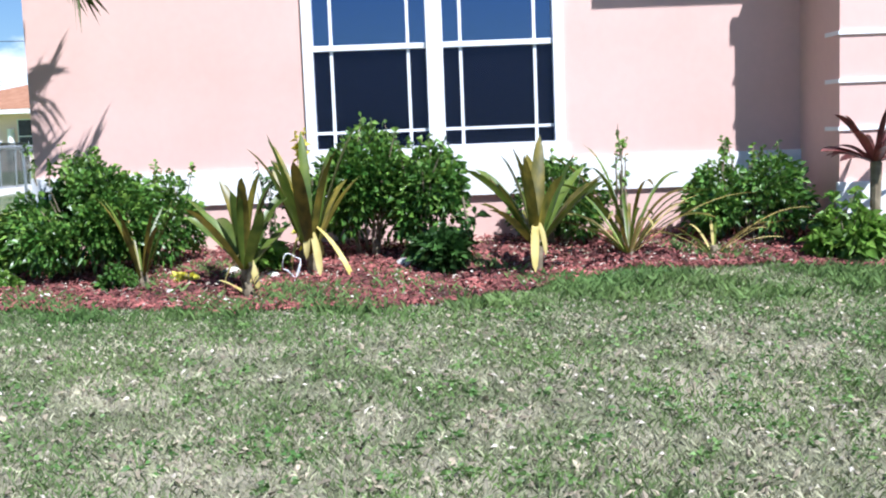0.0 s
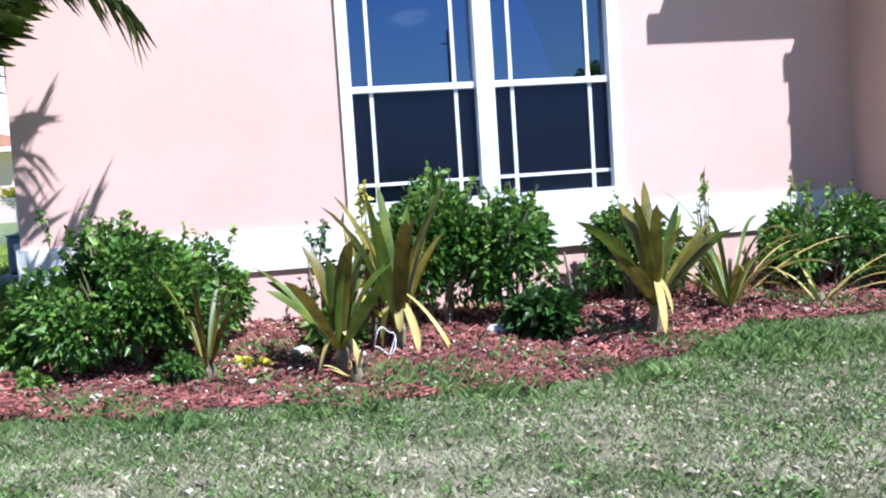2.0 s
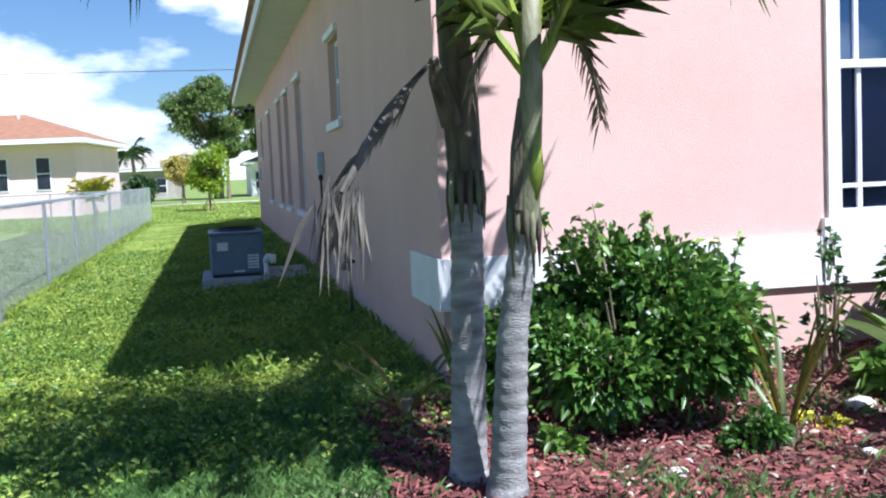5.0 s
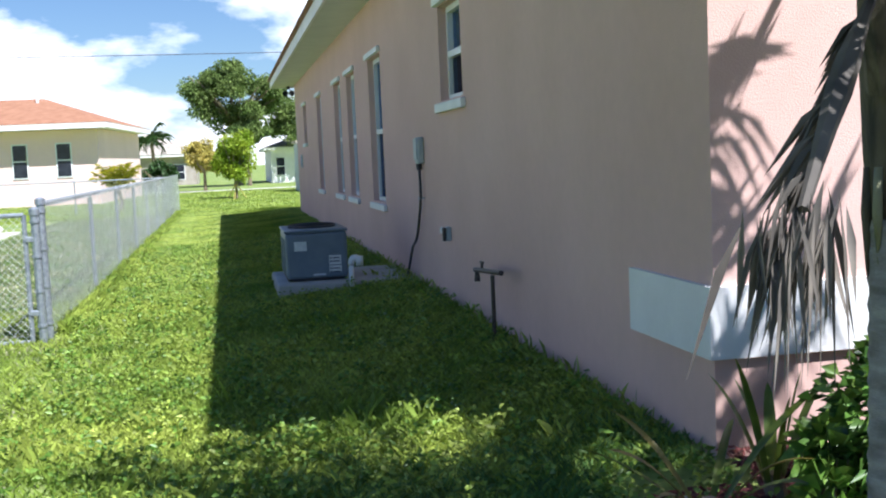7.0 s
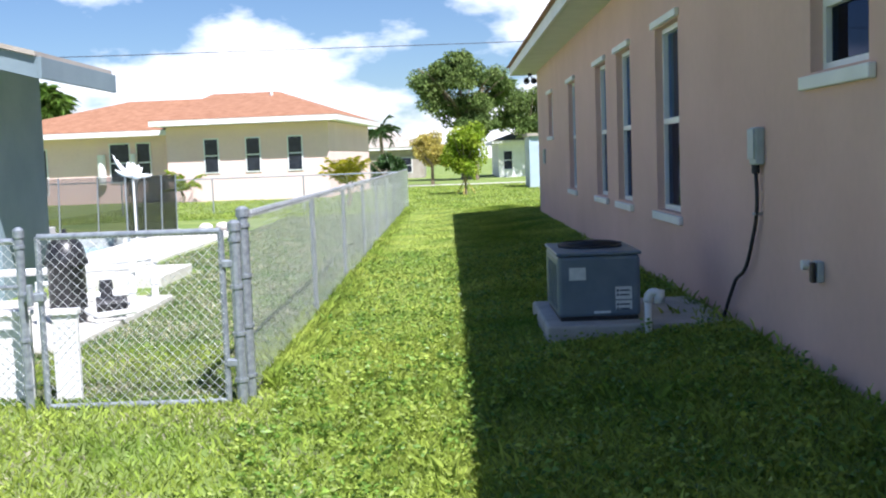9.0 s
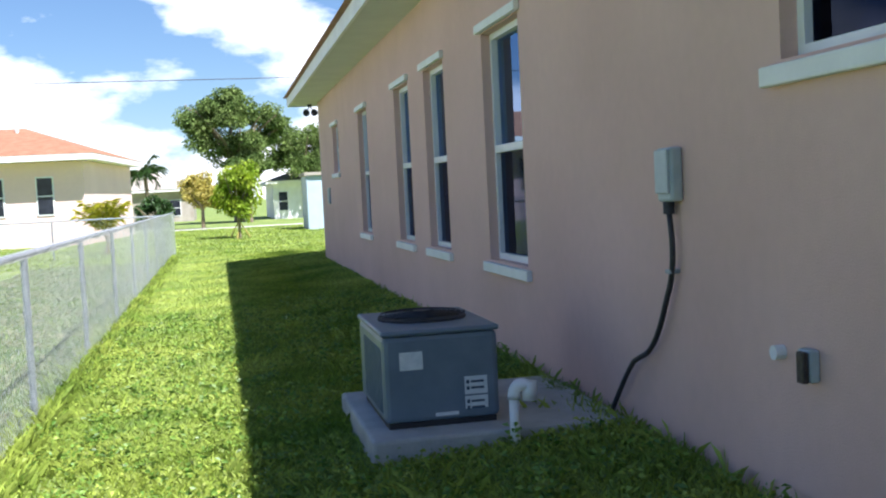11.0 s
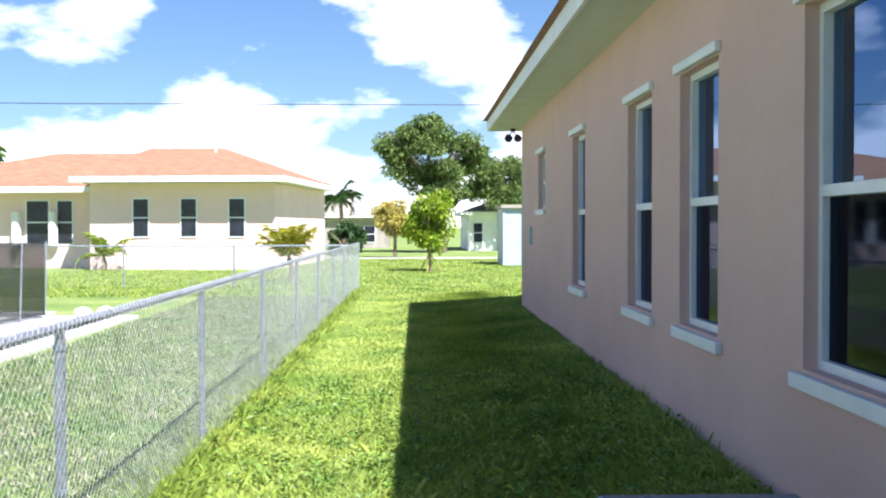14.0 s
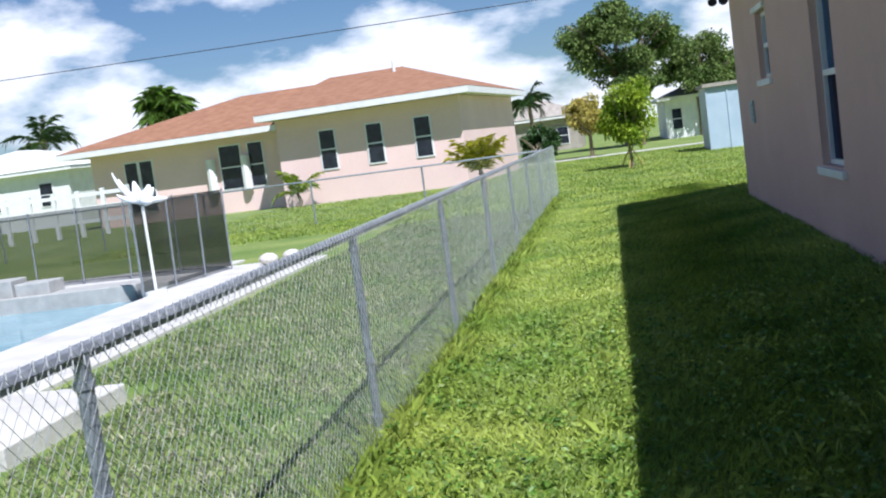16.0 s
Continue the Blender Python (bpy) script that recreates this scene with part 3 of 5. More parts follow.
def outlet():
    o = thing("wall_outlet", "small weatherproof outlet with a dark cover on the wall", "outlet")
    box_part("cover", -0.045, 0.0, 5.11, 5.2, 0.75, 0.875, METER, o, bevel=0.01)
    box_part("lid", -0.075, -0.05, 5.11, 5.16, 0.75, 0.87, BRASS, o, "dark hinged lid", bevel=0.006)
    bm = tube(bmesh.new(), [(0.0, 5.38, 0.83), (-0.045, 5.38, 0.83)], 0.03, 12)
    tagged(part("cable_stub", bm, VINYL), "small white round stub on the wall", "wall stub")


outlet()


def standpipe_faucet():
    f = thing("garden_tap", "dark backflow pipe with a tap beside the wall", "garden tap")
    bm = tube(bmesh.new(), [(-0.15, 3.1, 0.12), (-0.15, 3.1, 0.66)], 0.015, 10)
    part("riser", bm, BRASS, f)
    bm = tube(bmesh.new(), [(-0.15, 3.62, 0.65), (-0.15, 2.85, 0.7)], 0.018, 10)
    part("crossbar", bm, BRASS, f)
    bm = tube(bmesh.new(), [(-0.15, 3.56, 0.65), (-0.15, 3.56, 0.57)], [0.015, 0.024], 10)
    part("spout", bm, BRASS, f)
    bm = tube(bmesh.new(), [(-0.15, 3.4, 0.66), (-0.15, 3.4, 0.72)], 0.009, 8)
    tube(bm, [(-0.15, 3.36, 0.723), (-0.15, 3.44, 0.723)], 0.009, 8)
    part("handle", bm, BRASS, f)


standpipe_faucet()


def floodlight():
    f = thing("floodlight", "dark twin-headed security floodlight under the eave", "floodlight")
    x, y = -0.14, 24.6
    part("base", tube(bmesh.new(), [(x, y, TOP), (x, y, TOP - 0.05)], [0.055, 0.05], 14), BLACK, f)
    for k in (-1, 1):
        h = Vector((x + 0.085 * k, y - 0.03, TOP - 0.16))
        part("arm", tube(bmesh.new(), [(x, y, TOP - 0.04), (x + 0.04 * k, y, TOP - 0.09), h], 0.012, 8), BLACK, f)
        head = part("lamp_head", tube(bmesh.new(), [h + Vector((0, 0.06, 0.03)), h + Vector((0, 0.02, 0.01)), h - Vector((0, 0.06, 0.03))], [0.035, 0.06, 0.075], 14), BLACK, f, smooth=False)
        part("lens", tube(bmesh.new(), [h - Vector((0, 0.061, 0.03)), h - Vector((0, 0.066, 0.033))], 0.066, 14), FAR_GLASS, head, "dark glass lens")


floodlight()
# small grey box near the end of the wall; its slats are added
v = thing("wall_vent", "small grey box on the pink wall with added slats", "vent")
box_part("frame", -0.03, 0.0, 22.55, 22.87, 1.36, 1.68, METER, v, bevel=0.006)
for k in range(4):
    box_part("slat", -0.045, -0.03, 22.59, 22.83, 1.4 + 0.065 * k, 1.435 + 0.065 * k, METER, v, bevel=0.003)

# ---- chain link fence and gate ----
FX, FY0, FY1, FH = -3.54, 6.35, 33.9, 1.25


def post(parent, x, y, h, r=0.03):
    z = gz(x, y)
    bm = tube(bmesh.new(), [(x, y, z - 0.05), (x, y, z + h)], r, 10)
    p = part("post", bm, GALV, parent, smooth=False)
    if r > 0.029:
        part("post_cap", tube(bmesh.new(), [(x, y, z + h - 0.03), (x, y, z + h + 0.02), (x, y, z + h + 0.04)], [r * 1.25, r * 1.25, r * 0.5], 10), GALV, p)
    clamp = bpy.data.meshes.new("band_clamp")
    tube(bm := bmesh.new(), [(x, y, z), (x, y, z + 0.022)], r * 1.25, 10)
    bm.to_mesh(clamp)
    bm.free()
    clamp.materials.append(GALV)
    for k in range(4):
        c = new("band_clamp", clamp)
        c.parent, c.location = p, (0, 0, 0.15 + k * (h - 0.25) / 3)
    return p


def link_fabric(name, a, b, z0, z1, parent, pitch=0.064, r=0.0012):
    """Woven wire between two points of the plan: straight wires crossing both ways."""
    a, b = Vector(a), Vector(b)
    length, h = (b - a).length, z1 - z0
    d = (b - a).normalized()
    off = Vector((-d.y, d.x)) * 0.002
    bm = bmesh.new()
    k = -int(h / pitch)
    while k * pitch < length:
        for sign in (1, -1):
            s0, s1 = k * pitch, k * pitch + h
            t0, t1 = max(s0, 0), min(s1, length)
            if t1 - t0 > 0.02:
                za, zb = (z0 + t0 - s0, z0 + t1 - s0) if sign > 0 else (z1 - (t0 - s0), z1 - (t1 - s0))
                o = off * sign
                tube(bm, [(*(a + d * t0 + o), za), (*(a + d * t1 + o), zb)], r, 3, False)
        k += 1
    return part(name, bm, WIRE, parent)


fence = thing("chain_link_fence", "galvanised chain link fence along the grass strip", "fence")
post(fence, FX, FY0 - 0.4, FH, 0.036)
y = FY0 + 3.15
while y < FY1 + 0.1:
    post(fence, FX, y, FH - 0.03, 0.025)
    y += 3.13
z_rail = gz(FX, 10) + FH - 0.03
bm = tube(bmesh.new(), [(FX, FY0 - 0.4, z_rail), (FX, FY1, z_rail)], 0.026, 8)
part("top_rail", bm, RAIL_SHADED, fence)
bm = bmesh.new()
for k in range(int((FY1 - FY0) / 0.062)):
    yy = FY0 - 0.4 + k * 0.062
    if yy < 17:
        tube(bm, [(FX + 0.026, yy - 0.012, z_rail - 0.03), (FX + 0.02, yy, z_rail + 0.034), (FX - 0.026, yy + 0.012, z_rail - 0.03)], 0.003, 3, False)
tagged(part("knuckle_wire", bm, WIRE, fence), kind="stuff")
fab = link_fabric("wire_mesh", (FX + 0.034, FY0 - 0.4), (FX + 0.034, FY1), gz(FX, 10) + 0.03, z_rail + 0.02, fence)
tagged(fab, kind="stuff")
bm = tube(bmesh.new(), [(FX + 0.034, FY0 - 0.4, gz(FX, 10) + 0.06), (FX + 0.05, 12, gz(FX, 10) + 0.05), (FX + 0.034, FY1, gz(FX, 10) + 0.06)], 0.006, 5)
part("tension_wire", bm, AC_DARK, fence, "dark bottom tension wire")
for yy in (9.4, 11.1, 14.2):
    part("ground_stake", tube(bmesh.new(), [(FX + 0.05, yy, 0.06), (FX + 0.24, yy - 0.25, 0.03)], 0.008, 5), AC_DARK, fence, "dark bent stake at the foot of the mesh")

back = thing("back_fence", "thin galvanised fence across the far end of the yard", "fence")
for k in range(8):
    post(back, FX - 0.4 - k * 3.0, FY1, 1.15, 0.025)
part("top_rail", tube(bmesh.new(), [(FX, FY1, 1.16), (-25.5, FY1, 1.16)], 0.021, 8), GALV, back)
tagged(link_fabric("wire_mesh", (-25.5, FY1 - 0.03), (FX, FY1 - 0.03), 0.04, 1.16, back, 0.13, 0.0016), kind="stuff")

GY = 5.8
gate = thing("metal_gate", "closed galvanised chain link gate with a pipe frame", "gate")
bm = bmesh.new()
gx0, gx1, gzb, gzt = -4.85, -3.66, 0.02, 1.14
for a, b in (((gx0, gzb), (gx1, gzb)), ((gx0, gzt), (gx1, gzt)), ((gx0, gzb), (gx0, gzt)), ((gx1, gzb), (gx1, gzt))):
    tube(bm, [(a[0], GY, a[1]), (b[0], GY, b[1])], 0.021, 10)
part("gate_frame", bm, GALV, gate)
link_fabric("wire_mesh", (gx0, GY - 0.024), (gx1, GY - 0.024), gzb + 0.02, gzt - 0.01, gate, 0.066, 0.0016)
for z in (0.25, 0.9):
    box_part("hinge", gx1, FX - 0.02, GY - 0.03, GY + 0.03, z, z + 0.05, GALV, gate, bevel=0.008)
bm = bx(bx(bmesh.new(), gx0 - 0.1, gx0 + 0.03, GY - 0.04, GY + 0.03, 0.72, 0.78, 0.008), gx0 - 0.06, gx0 - 0.03, GY - 0.09, GY - 0.04, 0.7, 0.84, 0.008)
part("latch", bm, GALV, gate)
front_fence = thing("short_fence", "short chain link fence between gate and neighbour house", "fence")
post(front_fence, FX - 0.03, GY, 1.17, 0.036)
post(front_fence, -4.97, GY, 1.17, 0.03)
post(front_fence, -6.4, GY, 1.17, 0.03)
bm = tube(bmesh.new(), [(-4.97, GY, 1.12), (-6.4, GY, 1.12)], 0.021, 8)
tube(bm, [(-4.97, GY, 0.82), (-6.4, GY, 0.8)], 0.016, 8)
part("top_rail", bm, GALV, front_fence)
link_fabric("wire_mesh", (-6.4, GY - 0.02), (-4.97, GY - 0.02), 0.04, 1.12, front_fence, 0.066, 0.0016)


# ---- plants ----
def shrub(at, radii, n, leaf, material, label, seed, lumps=16, shoots=6, light=None):
    rng = np.random.default_rng(seed)
    x, y = at
    z = gz(x, y)
    s = thing("shrub", label, "shrub")
    rx, ry, rz = radii
    bm = bmesh.new()
    for k in range(9):
        a = rng.uniform(0, 2 * math.pi)
        tip = (x + rx * 0.6 * math.cos(a), y + ry * 0.6 * math.sin(a), z + rz * rng.uniform(1.1, 1.7))
        tube(bm, bez((x + 0.08 * math.cos(a), y + 0.08 * math.sin(a), z - 0.03), (x + rx * 0.3 * math.cos(a), y + ry * 0.3 * math.sin(a), z + rz * 0.7), tip, 4), [0.014, 0.012, 0.01, 0.007, 0.004], 5)
    part("stem", bm, STEM, s)
    u = rng.normal(size=(lumps, 3))
    u /= np.linalg.norm(u, axis=1, keepdims=True)
    u[:, 2] = np.abs(u[:, 2]) * 1.35 - 0.55
    centres = u * np.array(radii) * rng.uniform(0.62, 0.85, (lumps, 1)) + [x, y, z + rz * 0.95]
    which = rng.integers(0, lumps, n)
    v = rng.normal(size=(n, 3))
    v /= np.linalg.norm(v, axis=1, keepdims=True)
    size = np.array(radii) * rng.uniform(0.34, 0.5, (lumps, 1))[which]
    pos = centres[which] + v * size * rng.uniform(0.55, 1.08, (n, 1))
    keep = pos[:, 2] > ground_z(pos[:, 0], pos[:, 1]) + 0.03
    way = v + (pos - [x, y, z + rz * 0.7]) / np.array(radii) * 0.5 + rng.normal(size=(n, 3)) * 0.45 + [0, 0, 0.15]
    pos, way = pos[keep], way[keep]
    cut = int(len(pos) * (0.75 if light else 1))
    leaf_mesh("foliage", pos[:cut], way[:cut], leaf, leaf * 0.62, material, s, rng=rng)
    if light:
        leaf_mesh("young_foliage", pos[cut:] + [0, 0, 0.03], way[cut:], leaf, leaf * 0.6, light, s, "lighter young leaves", rng=rng)
    for k in range(shoots):
        a, r = rng.uniform(0, 2 * math.pi), rng.uniform(0.1, 0.75)
        b = Vector((x + rx * r * math.cos(a), y + ry * r * math.sin(a), z + rz * 1.5))
        t = b + Vector((rng.normal() * 0.06, rng.normal() * 0.06, rng.uniform(0.16, 0.34) * (0.5 + rz)))
        shoot = part("shoot", tube(bmesh.new(), [b, t], [0.006, 0.003], 4), STEM, s)
        f = rng.uniform(0.3, 1.02, 15)
        P = np.array([b.lerp(t, q) for q in f])
        leaf_mesh("shoot_foliage", P, rng.normal(size=(15, 3)) + [0, 0, 0.5], leaf * 0.85, leaf * 0.55, light or material, shoot, rng=rng)
    return s


def strap_leaf(base, heading, length, width, rise, droop, material, parent, label="", twist=0.0):
    """One long arching leaf, folded along its midrib and tapering to a point."""
    n = 10
    base, out = Vector(base), Vector((math.cos(heading), math.sin(heading), 0))
    side = Vector((-out.y, out.x, 0))
    bm, rows, p = bmesh.new(), [], Vector(base)
    for i in range(n + 1):
        f = i / n
        ang = rise - droop * (f * f if rise > 0 else f ** 0.35)
        w = width * (0.35 + 1.3 * f) * (1 - f) ** 0.55 * 0.75 if f < 1 else 0.001
        d = out * math.cos(ang) + Vector((0, 0, 1)) * math.sin(ang)
        up = side.cross(d) * -1
        tw = twist * f
        s = side * math.cos(tw) + up * math.sin(tw)
        rows.append([bm.verts.new(p - s * w + up * w * 0.35), bm.verts.new(p - up * w * 0.04), bm.verts.new(p + s * w + up * w * 0.35)])
        p = p + d * (length / n)
    for a, b in zip(rows, rows[1:]):
        bm.faces.new((a[0], a[1], b[1], b[0]))
        bm.faces.new((a[1], a[2], b[2], b[1]))
    return part("leaf", bm, material, parent, label, smooth=True)


def lily(at, leaves, length, width, label, seed, mats, rise=(1.1, 1.5), droop=(0.1, 0.7), stem=0.12, category="plant"):
    rng = np.random.default_rng(seed)
    x, y = at
    z = gz(x, y)
    p = thing("strap_leaf_plant", label, category)
    part("stem", tube(bmesh.new(), [(x, y, z - 0.03), (x + 0.01, y, z + stem), (x, y, z + stem + 0.08)], [0.035, 0.045, 0.03], 9), STEM, p)
    for k in range(leaves):
        a = k * 2.4 + rng.uniform(-0.4, 0.4)
        m = mats[int(rng.integers(0, len(mats)))]
        dead = m is STRAP_DRY
        low = dead and stem > 0.1
        strap_leaf((x + 0.02 * math.cos(a), y + 0.02 * math.sin(a), z + stem + (0.2 if low else 0)), a, rng.uniform(0.25, 0.45) if low else length * rng.uniform(0.7, 1.1), width * rng.uniform(0.8, 1.15) * (0.6 if low else 1),
                   -0.1 if dead and stem > 0.1 else rng.uniform(*rise), 1.3 if dead and stem > 0.1 else rng.uniform(*droop), m, p, "yellow withered leaf" if dead else "", rng.uniform(-0.8, 0.8))
    return p


shrub((0.72, -0.95), (0.62, 0.5, 0.52), 7540, 0.071, SHRUB, "large round green shrub with toothed leaves in the mulch", 11, 22, 8, SHRUB_LIGHT)
shrub((1.25, -0.62), (0.32, 0.3, 0.4), 2465, 0.063, SHRUB, "green shrub beside the large shrub", 12, 10, 5, SHRUB_LIGHT)
shrub((2.98, -0.62), (0.44, 0.35, 0.56), 6200, 0.071, SHRUB, "tall green shrub under the window", 13, 24, 6, SHRUB_LIGHT)
shrub((3.5, -0.85), (0.3, 0.28, 0.5), 2600, 0.08, SHRUB, "loose blue-green shrub with narrow leaves", 14, 14, 6, SHRUB_LIGHT)
shrub((3.62, -1.25), (0.26, 0.24, 0.16), 900, 0.12, DARK_LEAF, "low dark shrub with long leaves", 15, 7, 2)
shrub((4.62, -0.45), (0.42, 0.32, 0.38), 3190, 0.067, SHRUB, "green shrub against the white band", 16, 12, 6, SHRUB_LIGHT)
shrub((6.25, -0.6), (0.5, 0.4, 0.42), 4350, 0.067, SHRUB, "dense green shrub in the shaded corner", 17, 14, 7, SHRUB_LIGHT)
shrub((6.75, -1.45), (0.28, 0.26, 0.22), 1200, 0.11, SHRUB_LIGHT, "low bright green bush at the lawn edge", 18, 9, 3)
shrub((0.05, -0.75), (0.16, 0.16, 0.2), 350, 0.1, SHRUB_LIGHT, "small light green plant at the palm foot", 19, 5, 0)
shrub((0.22, -1.35), (0.1, 0.1, 0.07), 130, 0.07, SHRUB_LIGHT, "tiny light green weed in the mulch", 20, 4, 0)
shrub((1.55, -1.35), (0.09, 0.09, 0.06), 120, 0.06, YELLOW_LEAF, "tiny yellow flowering weed in the mulch", 21, 4, 0)
shrub((1.12, -1.55), (0.13, 0.13, 0.12), 377, 0.050, SHRUB, "small green weed beside the strap leaves", 22, 5, 0)
shrub((2.48, -0.75), (0.1, 0.1, 0.52), 60, 0.075, YELLOW_LEAF, "thin croton with yellow leaves under the window", 23, 5, 3)
shrub((2.15, -1.05), (0.16, 0.14, 0.14), 300, 0.12, SHRUB_LIGHT, "low plant with broad light green leaves", 24, 6, 0)
shrub((5.12, -0.68), (0.08, 0.08, 0.5), 70, 0.06, SHRUB_LIGHT, "thin upright leafy sprig before the white band", 25, 6, 2)
shrub((2.12, -0.5), (0.13, 0.1, 0.36), 80, 0.075, DARK_LEAF, "thin dark-leaved sprig before the white band", 26, 6, 3)
MIX = [STRAP, STRAP, STRAP_GREEN, STRAP, STRAP_GREEN]
lily((1.28, -1.5), 11, 0.72, 0.034, "spindly green and yellow strap-leaf plant in the mulch", 31, MIX, (0.85, 1.4), (0.1, 0.7), 0.08)
yellow = lily((2.1, -1.7), 17, 0.78, 0.088, "yellow-green strap-leaf plant with a dark stub", 32, MIX, (0.6, 1.5), (0.0, 0.8), 0.16)
tall = lily((2.55, -1.3), 17, 1.0, 0.095, "tall strap-leaf plant with yellow withered lower leaves", 33, MIX + [STRAP_DRY, STRAP_DRY], (0.95, 1.5), (0.0, 0.6), 0.16)
for a, l in ((-0.35, 0.66), (-2.5, 0.42), (-1.7, 0.3)):
    strap_leaf((2.55, -1.32, gz(2.55, -1.3) + 0.42), a, l, 0.06, -0.35, 0.85 if l > 0.6 else 1.15, STRAP_DRY, tall, "yellow withered leaf", 0.4)
for a in (-2.6, -0.9):
    strap_leaf((2.1, -1.72, gz(2.1, -1.7) + 0.3), a, 0.36, 0.05, -0.2, 1.2, STRAP_DRY, yellow, "yellow withered leaf", 0.4)
lily((4.3, -1.55), 21, 0.84, 0.095, "upright strap-leaf plant with one yellow leaf", 34, MIX + MIX + [STRAP_DRY], (0.6, 1.45), (0.0, 0.7), 0.22)
lily((5.1, -1.1), 30, 1.05, 0.034, "arching green and yellow strap-leaf clump", 35, [STRAP_GREEN, STRAP, STRAP_GREEN, STRAP_DRY], (0.6, 1.3), (0.8, 1.9), 0.04)
lily((5.75, -1.25), 12, 0.8, 0.026, "low arching clump with dry tips", 36, [STRAP_GREEN, STRAP_DRY, STRAP], (0.4, 0.9), (0.6, 1.3), 0.03)
lily((7.0, -1.35), 26, 0.5, 0.075, "dark red broad-leaved plant before the projecting wall", 37, [RED_LEAF], (0.3, 1.4), (0.2, 1.0), 0.75)
lily((-0.35, -0.65), 8, 0.6, 0.03, "thin arching leaves at the corner of the house", 38, [STRAP_GREEN, STRAP], (0.5, 1.0), (0.5, 1.2), 0.04)
lily((-0.02, -0.5), 7, 0.55, 0.04, "light green strap leaves behind the palm", 39, [STRAP_GREEN], (1.1, 1.5), (0.1, 0.5), 0.05)

for i, (x, y, z1, m) in enumerate(((3.78, -1.3, 0.6, STEM), (4.28, -1.5, 0.35, STRAP_DRY))):
    bm = tube(bmesh.new(), [(x, y, gz(x, y) - 0.02), (x + 0.02, y, gz(x, y) + z1 * 0.5), (x - 0.02, y + 0.03, gz(x, y) + z1)], [0.016, 0.012, 0.008], 7)
    tagged(part("bare_stick", bm, m), "thin bare stick standing in the mulch", "stick")
lily((2.15, -2.0), 11, 0.22, 0.03, "dark withered stub at the bed edge", 40, [OLD_BASE, OLD_BASE, STRAP_DRY], (0.1, 1.5), (0.0, 1.0), 0.06)
ring = [(2.42 + 0.07 * math.cos(a), -1.5 + 0.04 * math.sin(2 * a), gz(2.42, -1.5) + 0.15 + 0.08 * math.sin(a) + 0.02 * math.cos(3 * a)) for a in (2 * math.pi * k / 20 for k in range(21))]
tagged(part("wire_hoop", tube(bmesh.new(), ring + [(2.42, -1.5, gz(2.42, -1.5) - 0.02)], 0.004, 6, False), VINYL), "small white bent hoop among the leaves", "hoop")


# ---- the twin palm ----
def frond(base, heading, length, rise, droop, leaflet, parent, rachis, blade, name="frond", label="", seed=0, step=0.022, hang=0.5):
    rng = np.random.default_rng(seed)
    out = Vector((math.cos(heading), math.sin(heading), 0))
    pts, p, n = [], Vector(base), 16
    for i in range(n + 1):
        f = i / n
        ang = rise - droop * f ** 1.4
        pts.append(p.copy())
        p = p + (out * math.cos(ang) + Vector((0, 0, 1)) * math.sin(ang)) * (length / n)
    fr = part(name, tube(bmesh.new(), pts, [0.02 * (1 - 0.85 * i / n) + 0.002 for i in range(n + 1)], 5), rachis, parent, label)
    side = Vector((-out.y, out.x, 0))
    P, D, L = [], [], []
    count = int(length / step)
    for k in range(count):
        f = 0.1 + 0.9 * k / count
        i = min(int(f * n), n - 1)
        q = pts[i].lerp(pts[i + 1], f * n - i)
        d = (pts[i + 1] - pts[i]).normalized()
        for s in (1, -1):
            P.append(q)
            D.append(side * s * 0.85 + d * 0.65 + Vector((0, 0, rng.uniform(-hang, 0.25))))
            L.append(1)
    leaf_mesh("leaflet_fringe", np.array(P), np.array(D), leaflet, 0.05 * leaflet + 0.004, blade, fr, droop=0.3, rng=rng)
    return fr


